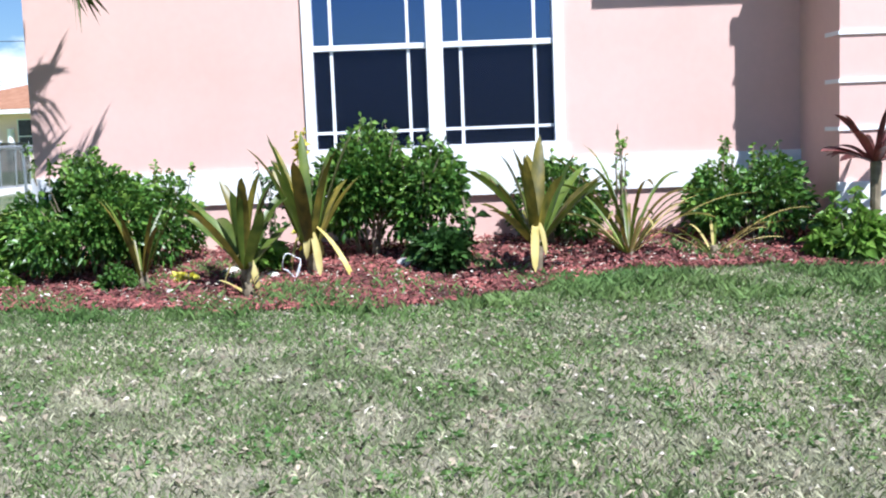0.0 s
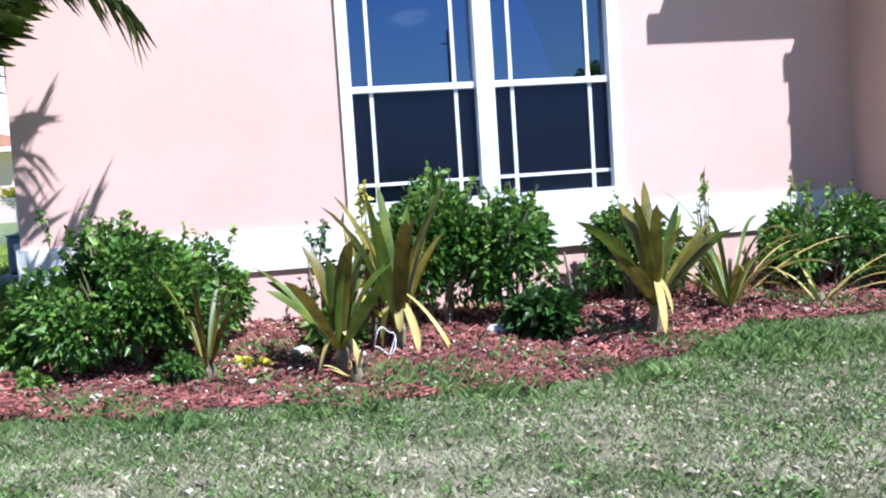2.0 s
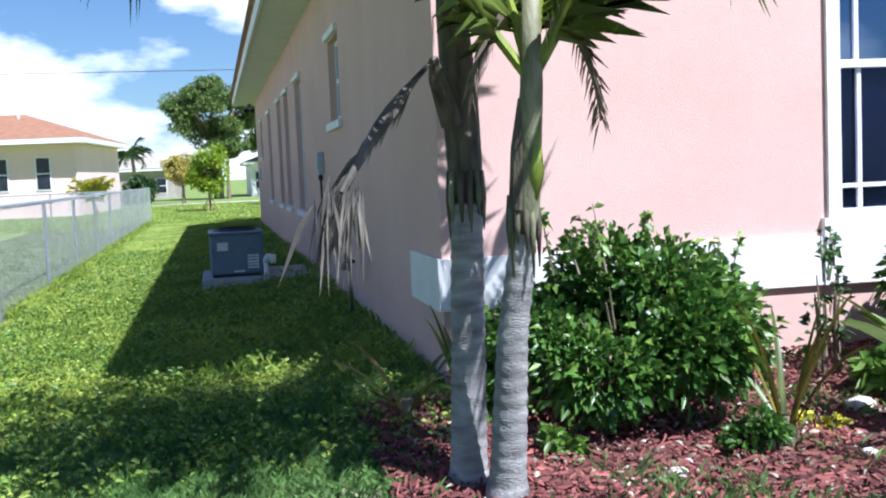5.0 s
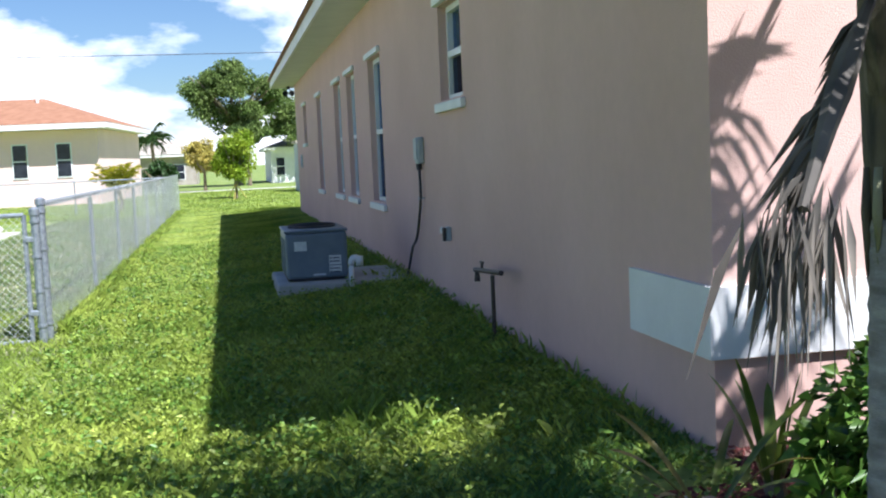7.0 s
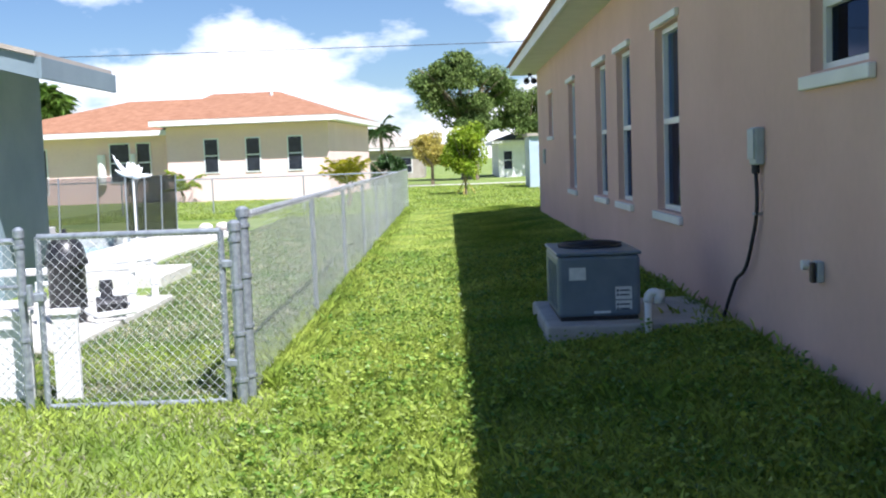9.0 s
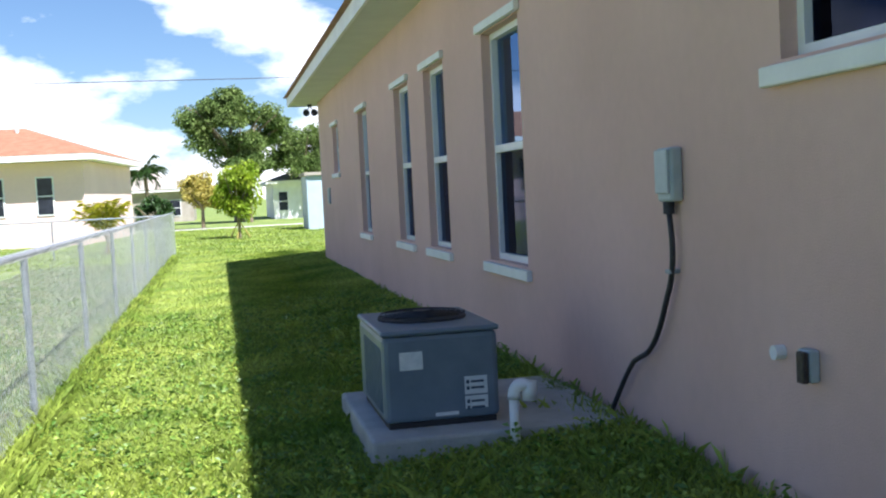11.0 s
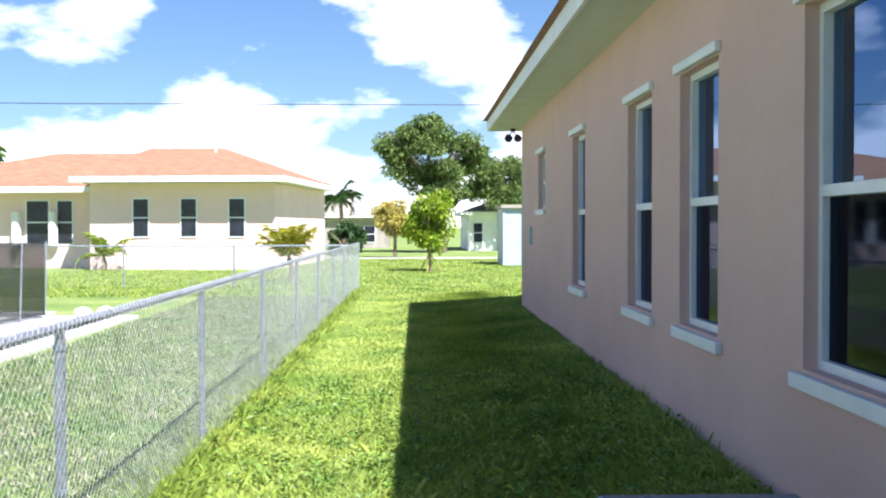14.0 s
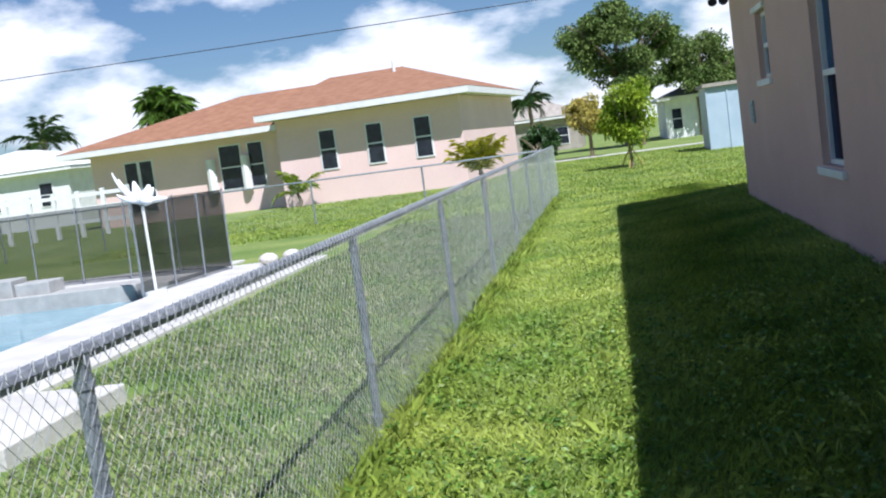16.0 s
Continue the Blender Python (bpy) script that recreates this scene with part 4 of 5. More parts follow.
def palm():
    t = thing("palm_tree", "twin-stemmed palm with grey ringed trunks and green crownshafts", "palm tree")
    t.location = (-0.055, 0.0, 0.0)
    z = gz(-0.2, -1.65)

    def trunk(points, r0, r1, bark):
        pts = []
        for i in range(len(points) - 1):
            a, b = Vector(points[i]), Vector(points[i + 1])
            steps = max(2, int((b - a).length / 0.022))
            pts += [a.lerp(b, k / steps) for k in range(steps)]
        n = len(pts)
        rad = [r0 + (r1 - r0) * i / n + (0.005 if i % 3 == 0 else 0) + 0.03 * max(0, 1 - i / 9) for i in range(n)]
        return part("trunk", tube(bmesh.new(), pts, rad, 14), bark, t, smooth=True)

    trunk([(-0.2, -1.56, z - 0.08), (-0.17, -1.54, 0.7), (-0.14, -1.49, 1.3)], 0.08, 0.066, BARK)
    trunk([(-0.09, -1.76, z - 0.08), (-0.075, -1.9, 0.75), (-0.035, -1.99, 1.2)], 0.08, 0.05, BARK)
    # left shaft: old leaf bases, the dark brown also carries the frond shade
    part("crownshaft", tube(bmesh.new(), [(-0.14, -1.49, 1.26), (-0.14, -1.48, 1.45), (-0.15, -1.48, 1.75), (-0.17, -1.48, 2.1), (-0.17, -1.48, 2.5)], [0.066, 0.076, 0.078, 0.066, 0.05], 12), OLD_BASE, t, "old leaf base, frond shade put into its dark brown", True)
    part("crownshaft", tube(bmesh.new(), [(-0.035, -1.99, 1.17), (-0.03, -2.0, 1.25), (-0.025, -2.05, 1.5), (-0.02, -2.1, 1.72), (-0.02, -2.14, 2.1)], [0.046, 0.054, 0.05, 0.043, 0.03], 12), SHEATH, t, "olive green crownshaft", True)
    part("leaf_sheath", tube(bmesh.new(), [(-0.012, -2.03, 1.26), (-0.005, -2.06, 1.4), (-0.005, -2.1, 1.58)], [0.012, 0.036, 0.012], 8), SHAFT, t, "yellow-green peeling sheath", True)
    # ragged ends of old sheaths over the top of each trunk
    rng = np.random.default_rng(45)
    for cx, cy, cz, r in ((-0.14, -1.49, 1.3, 0.07), (-0.035, -1.99, 1.2, 0.052)):
        for k in range(11):
            a = k * 0.571 + rng.uniform(-0.2, 0.2)
            c, d, drop = math.cos(a), math.sin(a), rng.uniform(0.06, 0.2)
            strip = [(cx + r * c, cy + r * d, cz + 0.12), (cx + (r + 0.006) * c, cy + (r + 0.006) * d, cz), (cx + (r + 0.004) * c, cy + (r + 0.004) * d, cz - drop)]
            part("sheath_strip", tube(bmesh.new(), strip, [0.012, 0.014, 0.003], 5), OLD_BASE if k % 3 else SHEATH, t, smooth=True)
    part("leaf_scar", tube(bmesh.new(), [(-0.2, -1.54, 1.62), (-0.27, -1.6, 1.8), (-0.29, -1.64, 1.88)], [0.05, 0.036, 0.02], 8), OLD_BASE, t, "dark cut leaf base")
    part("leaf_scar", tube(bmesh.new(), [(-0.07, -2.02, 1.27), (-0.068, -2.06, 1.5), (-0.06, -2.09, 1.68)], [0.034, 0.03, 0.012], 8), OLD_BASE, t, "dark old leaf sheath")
    for k, (h, l, rise, droop) in enumerate(((3.25, 1.6, 0.85, 1.9), (2.5, 1.9, 1.2, 1.3), (3.9, 1.35, 0.8, 1.8), (1.4, 1.9, 1.2, 1.2), (0.5, 1.5, 1.0, 0.8), (0.15, 1.5, 1.05, 1.1), (5.4, 1.5, 1.2, 1.2), (2.0, 1.7, 1.0, 1.4), (4.6, 1.4, 1.0, 1.6))):
        frond((-0.17, -1.48, 2.3), h, l, rise, droop, 0.34, t, SHAFT, FROND, seed=k)
    for k, (h, l) in enumerate(((3.35, 1.5), (2.8, 1.6), (3.9, 1.4), (4.5, 1.2))):
        frond((-0.17, -1.48, 2.32), h, l, 0.75, 1.6, 0.34, t, SHAFT, FROND, seed=60 + k, hang=0.9)
    for k, (h, l, rise, droop) in enumerate(((0.25, 2.1, 0.98, 0.5), (0.42, 2.3, 0.95, 0.4), (3.0, 1.9, 0.95, 0.5), (1.1, 2.2, 1.2, 0.9), (2.2, 1.9, 1.3, 1.0), (5.6, 1.7, 1.1, 0.8), (0.7, 2.3, 1.35, 0.9))):
        frond((-0.02, -2.1, 1.74), h, l, rise, droop, 0.34, t, SHAFT, FROND, seed=20 + k)
    frond((0.15, -2.05, 1.98), 0.3, 0.42, -1.0, 0.6, 0.1, t, DRY_FROND, DRY_FROND, "dead_frond", "brown dry hanging frond", 41, 0.016, 1.5)
    frond((-0.12, -2.08, 1.98), 3.2, 0.3, -0.9, 0.6, 0.1, t, DRY_FROND, DRY_FROND, "dead_frond", "brown dry frond", 42, 0.016, 1.5)
    frond((-0.17, -1.48, 2.25), -0.12, 1.45, 0.8, 1.9, 0.3, t, SHAFT, FROND, seed=80, hang=0.8)
    # the long dead frond that hangs to the lawn
    pts = bez((-0.28, -1.64, 1.88), (-0.5, -1.86, 1.72), (-0.74, -2.06, 1.36), 8)
    dead = part("dead_frond", tube(bmesh.new(), pts, [0.014, 0.012, 0.014, 0.02, 0.028, 0.03, 0.022, 0.016, 0.012], 6), DRY_SHADED, t, "long withered frond hanging down, shade put into its grey")
    rng = np.random.default_rng(44)
    P = np.array([pts[8] + Vector((0.04 * rng.normal(), 0.04 * rng.normal(), 0.02 * rng.normal())) for k in range(60)])
    D = rng.normal(size=(60, 3)) * [0.16, 0.16, 0.1] + [-0.12, 0, -1]
    leaf_mesh("leaflet_fringe", P, D, 0.25, 0.018, DRY_SHADED, dead, rng=rng)
    P = np.array([pts[int(k)] for k in rng.integers(2, 8, 60)])
    D = rng.normal(size=(60, 3)) * 0.16 + [-0.75, 0.1, -0.85]
    leaf_mesh("leaflet_bundle", P, D, 0.17, 0.018, DRY_SHADED, dead, rng=rng)


palm()

# ---- mulch bed ----
BED = [(-0.55, 0.0), (-0.75, -0.9), (-0.5, -1.75), (0.2, -2.0), (1.0, -2.15), (1.8, -2.35), (2.8, -2.4), (3.8, -2.3), (4.5, -1.85), (5.0, -1.55), (5.7, -1.5), (6.5, -1.75), (7.4, -1.75), (9.5, -1.7)]


def bed_edge(x):
    return float(np.interp(x, [p[0] for p in BED[2:]], [p[1] for p in BED[2:]])) + 0.06 * math.sin(x * 5.3) + 0.04 * math.sin(x * 11.7)


def mulch():
    bm = bmesh.new()
    xs = np.arange(-0.6, 9.6, 0.12)
    rows = []
    for x in xs:
        e = bed_edge(x)
        rows.append([bm.verts.new((x, v, gz(x, v) + (0.028 if 0 < j < 9 else -0.01) + 0.012 * math.sin(x * 23 + v * 17))) for j, v in enumerate(np.linspace(e, -0.01 if x > 0 else -0.35, 10))])
    for a, b in zip(rows, rows[1:]):
        for j in range(9):
            bm.faces.new((a[j], b[j], b[j + 1], a[j + 1]))
    tagged(part("mulch_bed", bm, MULCH, smooth=True), "red mulch bed along the front wall", "mulch", kind="structure")
    rng = np.random.default_rng(5)
    verts, faces = [], []
    for k in range(17000):
        x = rng.uniform(-0.6, 8.5)
        e = bed_edge(x) - 0.04
        y = e + (-0.02 - e) * rng.random() ** 1.15 if x > 0 else rng.uniform(e, -0.4)
        c = Vector((x, y, gz(x, y) + 0.036 + rng.uniform(0, 0.02)))
        r = Euler((rng.normal() * 0.35, rng.normal() * 0.35, rng.uniform(0, 6.28))).to_matrix()
        l, w, h = rng.uniform(0.01, 0.036) * (1 + 1.0 * rng.random() ** 4), rng.uniform(0.003, 0.01), 0.005
        b = len(verts)
        verts += [tuple(c + r @ Vector(v)) for v in ((-l, -w, 0), (l * 0.9, -w * 0.6, 0), (l, w, 0), (-l * 0.8, w, 0), (-l * 0.7, 0, h * 2), (l * 0.7, 0, h * 2))]
        faces += [(b, b + 1, b + 5, b + 4), (b + 1, b + 2, b + 5), (b + 2, b + 3, b + 4, b + 5), (b + 3, b, b + 4)]
    tagged(raw("bark_chips", verts, faces, CHIP), "red shredded bark chips over the bed", "mulch", kind="stuff")
    for name, count, split, big, mat, label in (("dry_leaf_litter", 2300, 1700, 0.03, PALE, "pale dry leaf scraps on lawn and mulch"),
                                                ("brown_leaf_litter", 5200, 4700, 0.042, SCRAP, "brown dead leaf scraps scattered over the thin lawn")):
        verts, faces = [], []
        for k in range(count):
            if k < split:
                x, y = rng.uniform(-5.5, 9), rng.uniform(-8.5, -2.3)
            else:
                x = rng.uniform(-0.4, 6.5)
                y = rng.uniform(bed_edge(x), -0.4)
            c = Vector((x, y, gz(x, y) + (0.02 if k < split else 0.05)))
            r = Euler((rng.normal() * 0.4, rng.normal() * 0.4, rng.uniform(0, 6.28))).to_matrix()
            l, w = rng.uniform(0.008, big), rng.uniform(0.006, big * 0.5)
            b = len(verts)
            verts += [tuple(c + r @ Vector(v)) for v in ((-l, 0, 0), (0, -w, 0.004), (l, 0, 0), (0, w, 0.006), (0, 0, 0.014))]
            faces += [(b, b + 1, b + 4), (b + 1, b + 2, b + 4), (b + 2, b + 3, b + 4), (b + 3, b, b + 4)]
        tagged(raw(name, verts, faces, mat), label, "leaf litter", kind="stuff")


mulch()
for i, (x, y, r) in enumerate(((2.03, -2.14, 0.05), (1.9, -1.15, 0.085), (1.55, -1.75, 0.04), (3.3, -1.1, 0.095), (0.62, -1.75, 0.05), (2.25, -1.35, 0.06))):
    bm = bmesh.new()
    bmesh.ops.create_icosphere(bm, subdivisions=2, radius=r)
    for v in bm.verts:
        v.co *= 1 + 0.25 * noise.noise(v.co * 18 + Vector((i * 3, 0, 0)))
        v.co.z *= 0.55
    bmesh.ops.translate(bm, verts=bm.verts, vec=(x, y, gz(x, y) + 0.04))
    tagged(part("stone", bm, ROCK, smooth=True), "small pale stone in the mulch bed", "stone")


# ---- lawn ----
def scatter(n, x0, x1, y0, y1, seed, keep=None, near=0.0):
    rng = np.random.default_rng(seed)
    x = rng.uniform(x0, x1, n)
    y = y0 + (y1 - y0) * rng.random(n) ** (1 + near)
    if keep is not None:
        k = keep(x, y, rng)
        x, y = x[k], y[k]
    return np.stack([x, y, ground_z(x, y) - 0.004], 1)


def field(x, y, s, o=0.0):
    return np.sin(x * s + o) * np.cos(y * s * 1.2 + o * 2) + 0.6 * np.sin(x * s * 2.3 + y * s * 1.7 + o)


def outside_bed(x, y, rng):
    e = np.interp(x, [p[0] for p in BED[2:]], [p[1] for p in BED[2:]]) + 0.1 * np.sin(x * 5.3) + rng.normal(size=len(x)) * 0.04
    return (y < e) | (x < -0.72) | ((x < -0.5) & (y > -1.6)) | ((x < 0) & (y > 0.0))


tagged(blades("grass_front_dry", scatter(300000, -3.8, 8.8, -7.0, -1.5, 1, lambda x, y, r: outside_bed(x, y, r) & (field(x, y, 1.7) + r.normal(size=len(x)) * 1.1 > -0.75)), 0.034, 0.0028, 1.2, GRASS_DRY, 1), "thin dry grass of the front lawn", "grass", kind="stuff")
tagged(blades("grass_front_green", scatter(170000, -3.8, 8.8, -7.0, -1.4, 2, lambda x, y, r: outside_bed(x, y, r) & ((field(x, y, 2.6, 1.0) + r.normal(size=len(x)) * 0.9 > 0.5) | (r.random(len(x)) < (y + 3.6)))), 0.045, 0.003, 0.9, GRASS, 2), "patchy green grass of the front lawn", "grass", kind="stuff")
tagged(blades("grass_side_near", scatter(150000, -5.5, -0.02, -0.6, 8.0, 3, lambda x, y, r: outside_bed(x, y, r) & (r.random(len(x)) < np.clip((y + 0.6) / 1.6, 0.0, 1.0)) & ((x > -3.0 + 0.25 * np.sin(y * 2)) | (r.random(len(x)) < 0.4))), 0.055, 0.005, 1.0, GRASS_LUSH, 3), "lush green grass beside the house", "grass", kind="stuff")
tagged(blades("grass_corner", scatter(120000, -5.0, 0.1, -5.0, 1.2, 13, lambda x, y, r: outside_bed(x, y, r) & (r.random(len(x)) < np.clip((y - 1.3 * x + 3.0) / 2.2, 0.0, 1.0)) & (r.random(len(x)) > np.clip((y + 0.6) / 1.6, 0.0, 1.0))), 0.06, 0.004, 1.0, GRASS_FRESH, 13), "fresh green grass at the corner of the house", "grass", kind="stuff")
tagged(blades("grass_side_far", scatter(190000, -3.6, -0.02, 8.0, 30.0, 4, None, 0.7), 0.055, 0.0075, 1.0, GRASS_LUSH, 4), "lush green grass along the fence", "grass", kind="stuff")
tagged(blades("grass_neighbour", scatter(70000, -7.0, -3.6, 5.9, 30.0, 5, lambda x, y, r: ~((x < -5.9) & (y < 15)) & (x > -6.9), 0.6), 0.045, 0.005, 1.0, GRASS, 5), "thin mown grass behind the fence", "grass", kind="stuff")
tagged(blades("grass_neighbour_dry", scatter(70000, -7.0, -3.6, 6.0, 30.0, 15, lambda x, y, r: ~((x < -5.9) & (y < 15)) & (x > -6.9) & (field(x, y, 1.9, 0.3) + r.normal(size=len(x)) * 0.9 > -0.5), 0.6), 0.05, 0.005, 1.1, GRASS_DRY, 15), "dry mown grass behind the fence", "grass", kind="stuff")
tagged(blades("grass_weeds", scatter(9000, -3.4, 0.0, 0.5, 14.0, 6, lambda x, y, r: (field(x, y, 3.1, 2.0) > 0.8) | (x > -0.1)), 0.12, 0.006, 0.8, GRASS_LUSH, 6), "taller weeds in the side grass", "grass", kind="stuff")
tagged(blades("grass_bed_tufts", scatter(34000, -0.5, 7.5, -2.6, -0.7, 7, lambda x, y, r: (field(x, y, 2.9, 0.4) + 0.9 * ((y < -1.75) & (x > 0.8)) + 0.45 * r.normal(size=len(x)) > 0.9)), 0.085, 0.0032, 1.0, GRASS, 7), "grass tufts growing into the mulch bed", "grass", kind="stuff")

tagged(blades("grass_fence_foot", scatter(16000, -3.66, -3.22, 6.2, 31.0, 8, lambda x, y, r: r.random(len(x)) < np.clip(1.1 - np.abs(x + 3.5) / (0.16 + 0.09 * np.sin(y * 2.7) * np.sin(y * 0.9 + 1)), 0, 1), 0.5), 0.13, 0.006, 0.9, GRASS_LUSH, 8), "long uncut grass along the foot of the fence", "grass", kind="stuff")
tagged(blades("grass_back", scatter(120000, -15.0, 7.0, 24.9, 59.5, 9, lambda x, y, r: (y > 30) | (x > -0.02), 0.6), 0.06, 0.016, 1.0, GRASS_LUSH, 9), "mown sunlit grass of the back lawn", "grass", kind="stuff")

tagged(blades("grass_gate_dry", scatter(30000, -7.0, -2.7, 0.0, 6.6, 10, lambda x, y, r: (field(x, y, 2.2, 0.6) + r.normal(size=len(x)) * 0.7 > -0.2) & (r.random(len(x)) < np.clip((-2.7 - x) / 0.8, 0, 1))), 0.035, 0.004, 1.2, GRASS_DRY, 10), "thin dry grass before the gate", "grass", kind="stuff")


def front_weeds():
    """Flat broad-leaved weeds dotted over the thin front lawn."""
    rng = np.random.default_rng(27)
    w = thing("front_weeds", "small flat green weeds in the thin front lawn", "weeds", kind="stuff")
    n = 520
    cx, cy = rng.uniform(-3.0, 8.6, n), rng.uniform(-7.0, -2.6, n)
    k = np.repeat(np.arange(n), 18)
    r, a = rng.uniform(0, 0.075, len(k)) * rng.uniform(0.4, 1.5, n)[k], rng.uniform(0, 6.283, len(k))
    x, y = cx[k] + r * np.cos(a), cy[k] + r * np.sin(a)
    pos = np.stack([x, y, ground_z(x, y) + rng.uniform(0.01, 0.045, len(k))], 1)
    way = np.stack([np.cos(a), np.sin(a), rng.uniform(0.0, 0.6, len(k))], 1)
    leaf_mesh("weed_leaves", pos, way, 0.036, 0.02, GRASS_FRESH, w, droop=0.2, rng=rng)


front_weeds()


def lawn_weeds():
    """Low broad-leaved weeds that make the side lawn clumpy."""
    rng = np.random.default_rng(17)
    w = thing("lawn_weeds", "low broad-leaved green weeds in the side lawn", "weeds", kind="stuff")
    n = 2000
    cx, cy = rng.uniform(-3.45, -0.1, n), -1.2 + 17.0 * rng.random(n) ** 1.2
    k = np.repeat(np.arange(n), 16)
    r, a = rng.uniform(0, 0.07, len(k)) * rng.uniform(0.5, 1.4, n)[k], rng.uniform(0, 6.283, len(k))
    x, y = np.minimum(cx[k] + r * np.cos(a), -0.03), cy[k] + r * np.sin(a)
    pos = np.stack([x, y, ground_z(x, y) + rng.uniform(0.015, 0.1, len(k)) * rng.uniform(0.6, 1.4, n)[k]], 1)
    way = np.stack([np.cos(a), np.sin(a), rng.uniform(0.1, 0.9, len(k))], 1)
    off_pad = ~((x > -1.55) & (y > 6.95) & (y < 8.6))
    pos, way = pos[off_pad], way[off_pad]
    half = len(pos) // 2
    leaf_mesh("weed_leaves", pos[:half], way[:half], 0.04, 0.022, GRASS_LUSH, w, droop=0.2, rng=rng)
    leaf_mesh("weed_leaves", pos[half:], way[half:], 0.045, 0.024, SHRUB_LIGHT, w, droop=0.2, rng=rng)


lawn_weeds()

# ---- neighbour: house corner, pool and equipment ----
def neighbour():
    h = thing("neighbour_house", "blue-grey stucco house with a low gable and wide shaded eave", "house")
    x1, xm, x0, ze, up = -7.72, -12.0, -16.28, 2.9, 0.27
    bm = bmesh.new()
    ring = [(x0, -0.2), (x1, -0.2), (x1, ze), (xm, ze + up * (x1 - xm)), (x0, ze)]
    a, b = ([bm.verts.new((x, y, z)) for x, z in ring] for y in (12.0, 13.6))
    bm.faces.new(a)
    bm.faces.new(b[::-1])
    for k in range(5):
        bm.faces.new((a[k], b[k], b[(k + 1) % 5], a[(k + 1) % 5]))
    part("wall", bm, GREY_WALL, h)
    for e in (-6.75, -17.25):
        zt, zb = ze + up * 4.28 + 0.02, ze - 0.24
        for name, ya, yb, lo, hi, m, lab in (("soffit", 11.05, 13.6, -0.02, 0.02, SOFFIT, ""), ("rake_board", 11.0, 11.05, -0.04, 0.2, GREY_WALL, "blue-grey rake board"), ("roof", 10.95, 13.7, 0.205, 0.26, PALE_SHINGLE, "pale shingle roof")):
            bm = bmesh.new()
            v = [bm.verts.new(p) for y in (ya, yb) for p in ((e, y, zb + lo), (xm, y, zt + lo), (xm, y, zt + hi), (e, y, zb + hi))]
            for q in ((0, 1, 2, 3), (7, 6, 5, 4), (0, 4, 5, 1), (1, 5, 6, 2), (2, 6, 7, 3), (3, 7, 4, 0)):
                bm.faces.new([v[k] for k in q])
            part(name, bm, m, h, lab)
    box_part("fascia", -6.75, -6.7, 11.0, 13.7, ze - 0.28, ze - 0.04, GREY_WALL, h, "blue-grey fascia", bevel=0.004)


neighbour()


def slab(name, x0, x1, y0, y1, z, label):
    return tagged(box_part(name, x0, x1, y0, y1, z - 0.25, z, CONCRETE, bevel=0.012), label, "paving", kind="structure")


slab("pavement_pool_right", -8.9, -7.05, 14.0, 24.4, 0.05, "pale concrete pool deck")
slab("pavement_pool_near", -17.5, -8.9, 14.0, 17.0, 0.05, "pale concrete pool deck")
slab("pavement_pool_far", -17.5, -8.9, 23.0, 25.4, 0.05, "pale concrete pool deck")
slab("pavement_pool_left", -17.5, -17.0, 17.0, 23.0, 0.05, "pale concrete pool deck")
slab("pavement_equipment", -9.5, -5.45, 7.9, 11.3, 0.08, "pale concrete equipment slab")
slab("pavement_block", -7.0, -5.98, 12.75, 14.45, 0.15, "thick white concrete block at the lawn edge")
tagged(box_part("water", POOL[0], POOL[1], POOL[2], POOL[3], -0.6, -0.12, WATER, bevel=0), "pale blue rippled pool water", "water", kind="structure")
tagged(box_part("pool_ledge", -17.0, -9.6, 22.3, 22.98, -0.3, 0.14, PAD, bevel=0.02), "grey raised concrete ledge across the pool end", "pool ledge")
for k, (x, w, z) in enumerate(((-12.2, 0.9, 0.42), (-11.4, 0.6, 0.34))):
    tagged(box_part("spa_step", x - w / 2, x + w / 2, 22.4, 22.9, 0.1, z, PAD, bevel=0.02), "grey concrete step on the pool ledge", "step")


def pool_filter():
    f = thing("pool_filter", "tall black pool filter tank standing on concrete", "pool filter")
    x, y, z = -5.95, 9.3, 0.08
    part("tank", tube(bmesh.new(), [(x, y, z), (x, y, z + 0.06), (x, y, z + 0.55), (x, y, z + 0.6), (x, y, z + 0.63), (x, y, z + 0.78), (x, y, z + 0.86)], [0.16, 0.18, 0.18, 0.2, 0.2, 0.16, 0.07], 20), BLACK, f, smooth=True)
    part("valve", tube(bmesh.new(), [(x, y, z + 0.86), (x, y, z + 0.92)], [0.03, 0.02], 10), BLACK, f)
    part("clamp", tube(bmesh.new(), [(x, y, z + 0.57), (x, y, z + 0.61)], 0.21, 20), AC_DARK, f)
    p = thing("pool_pump", "black pool pump with white pipes on concrete", "pool pump")
    part("motor", tube(bmesh.new(), [(x + 0.22, y + 0.15, z + 0.14), (x + 0.5, y + 0.25, z + 0.14)], 0.08, 14), BLACK, p)
    part("pipe", tube(bmesh.new(), [(x + 0.15, y, z + 0.12), (x + 0.35, y - 0.2, z + 0.08), (x + 0.62, y + 0.1, z + 0.08)], 0.03, 10), PVC, p, "white plastic pipe")
    part("pipe", tube(bmesh.new(), [(x - 0.25, y - 0.1, z), (x - 0.25, y - 0.1, z + 0.4), (x, y, z + 0.4)], 0.035, 10), PVC, p, "white plastic pipe")


pool_filter()
for k, (x0, x1) in enumerate(((-4.87, -4.7), (-6.3, -5.02))):
    w = thing("garden_screen", "white painted board screen standing behind the chain link", "screen")
    box_part("board", x0, x1, 6.0, 6.05, 0.0, 0.6, WHITE, w)
    box_part("cap", x0 - 0.01, x1 + 0.01, 5.98, 6.07, 0.6, 0.64, WHITE, w)


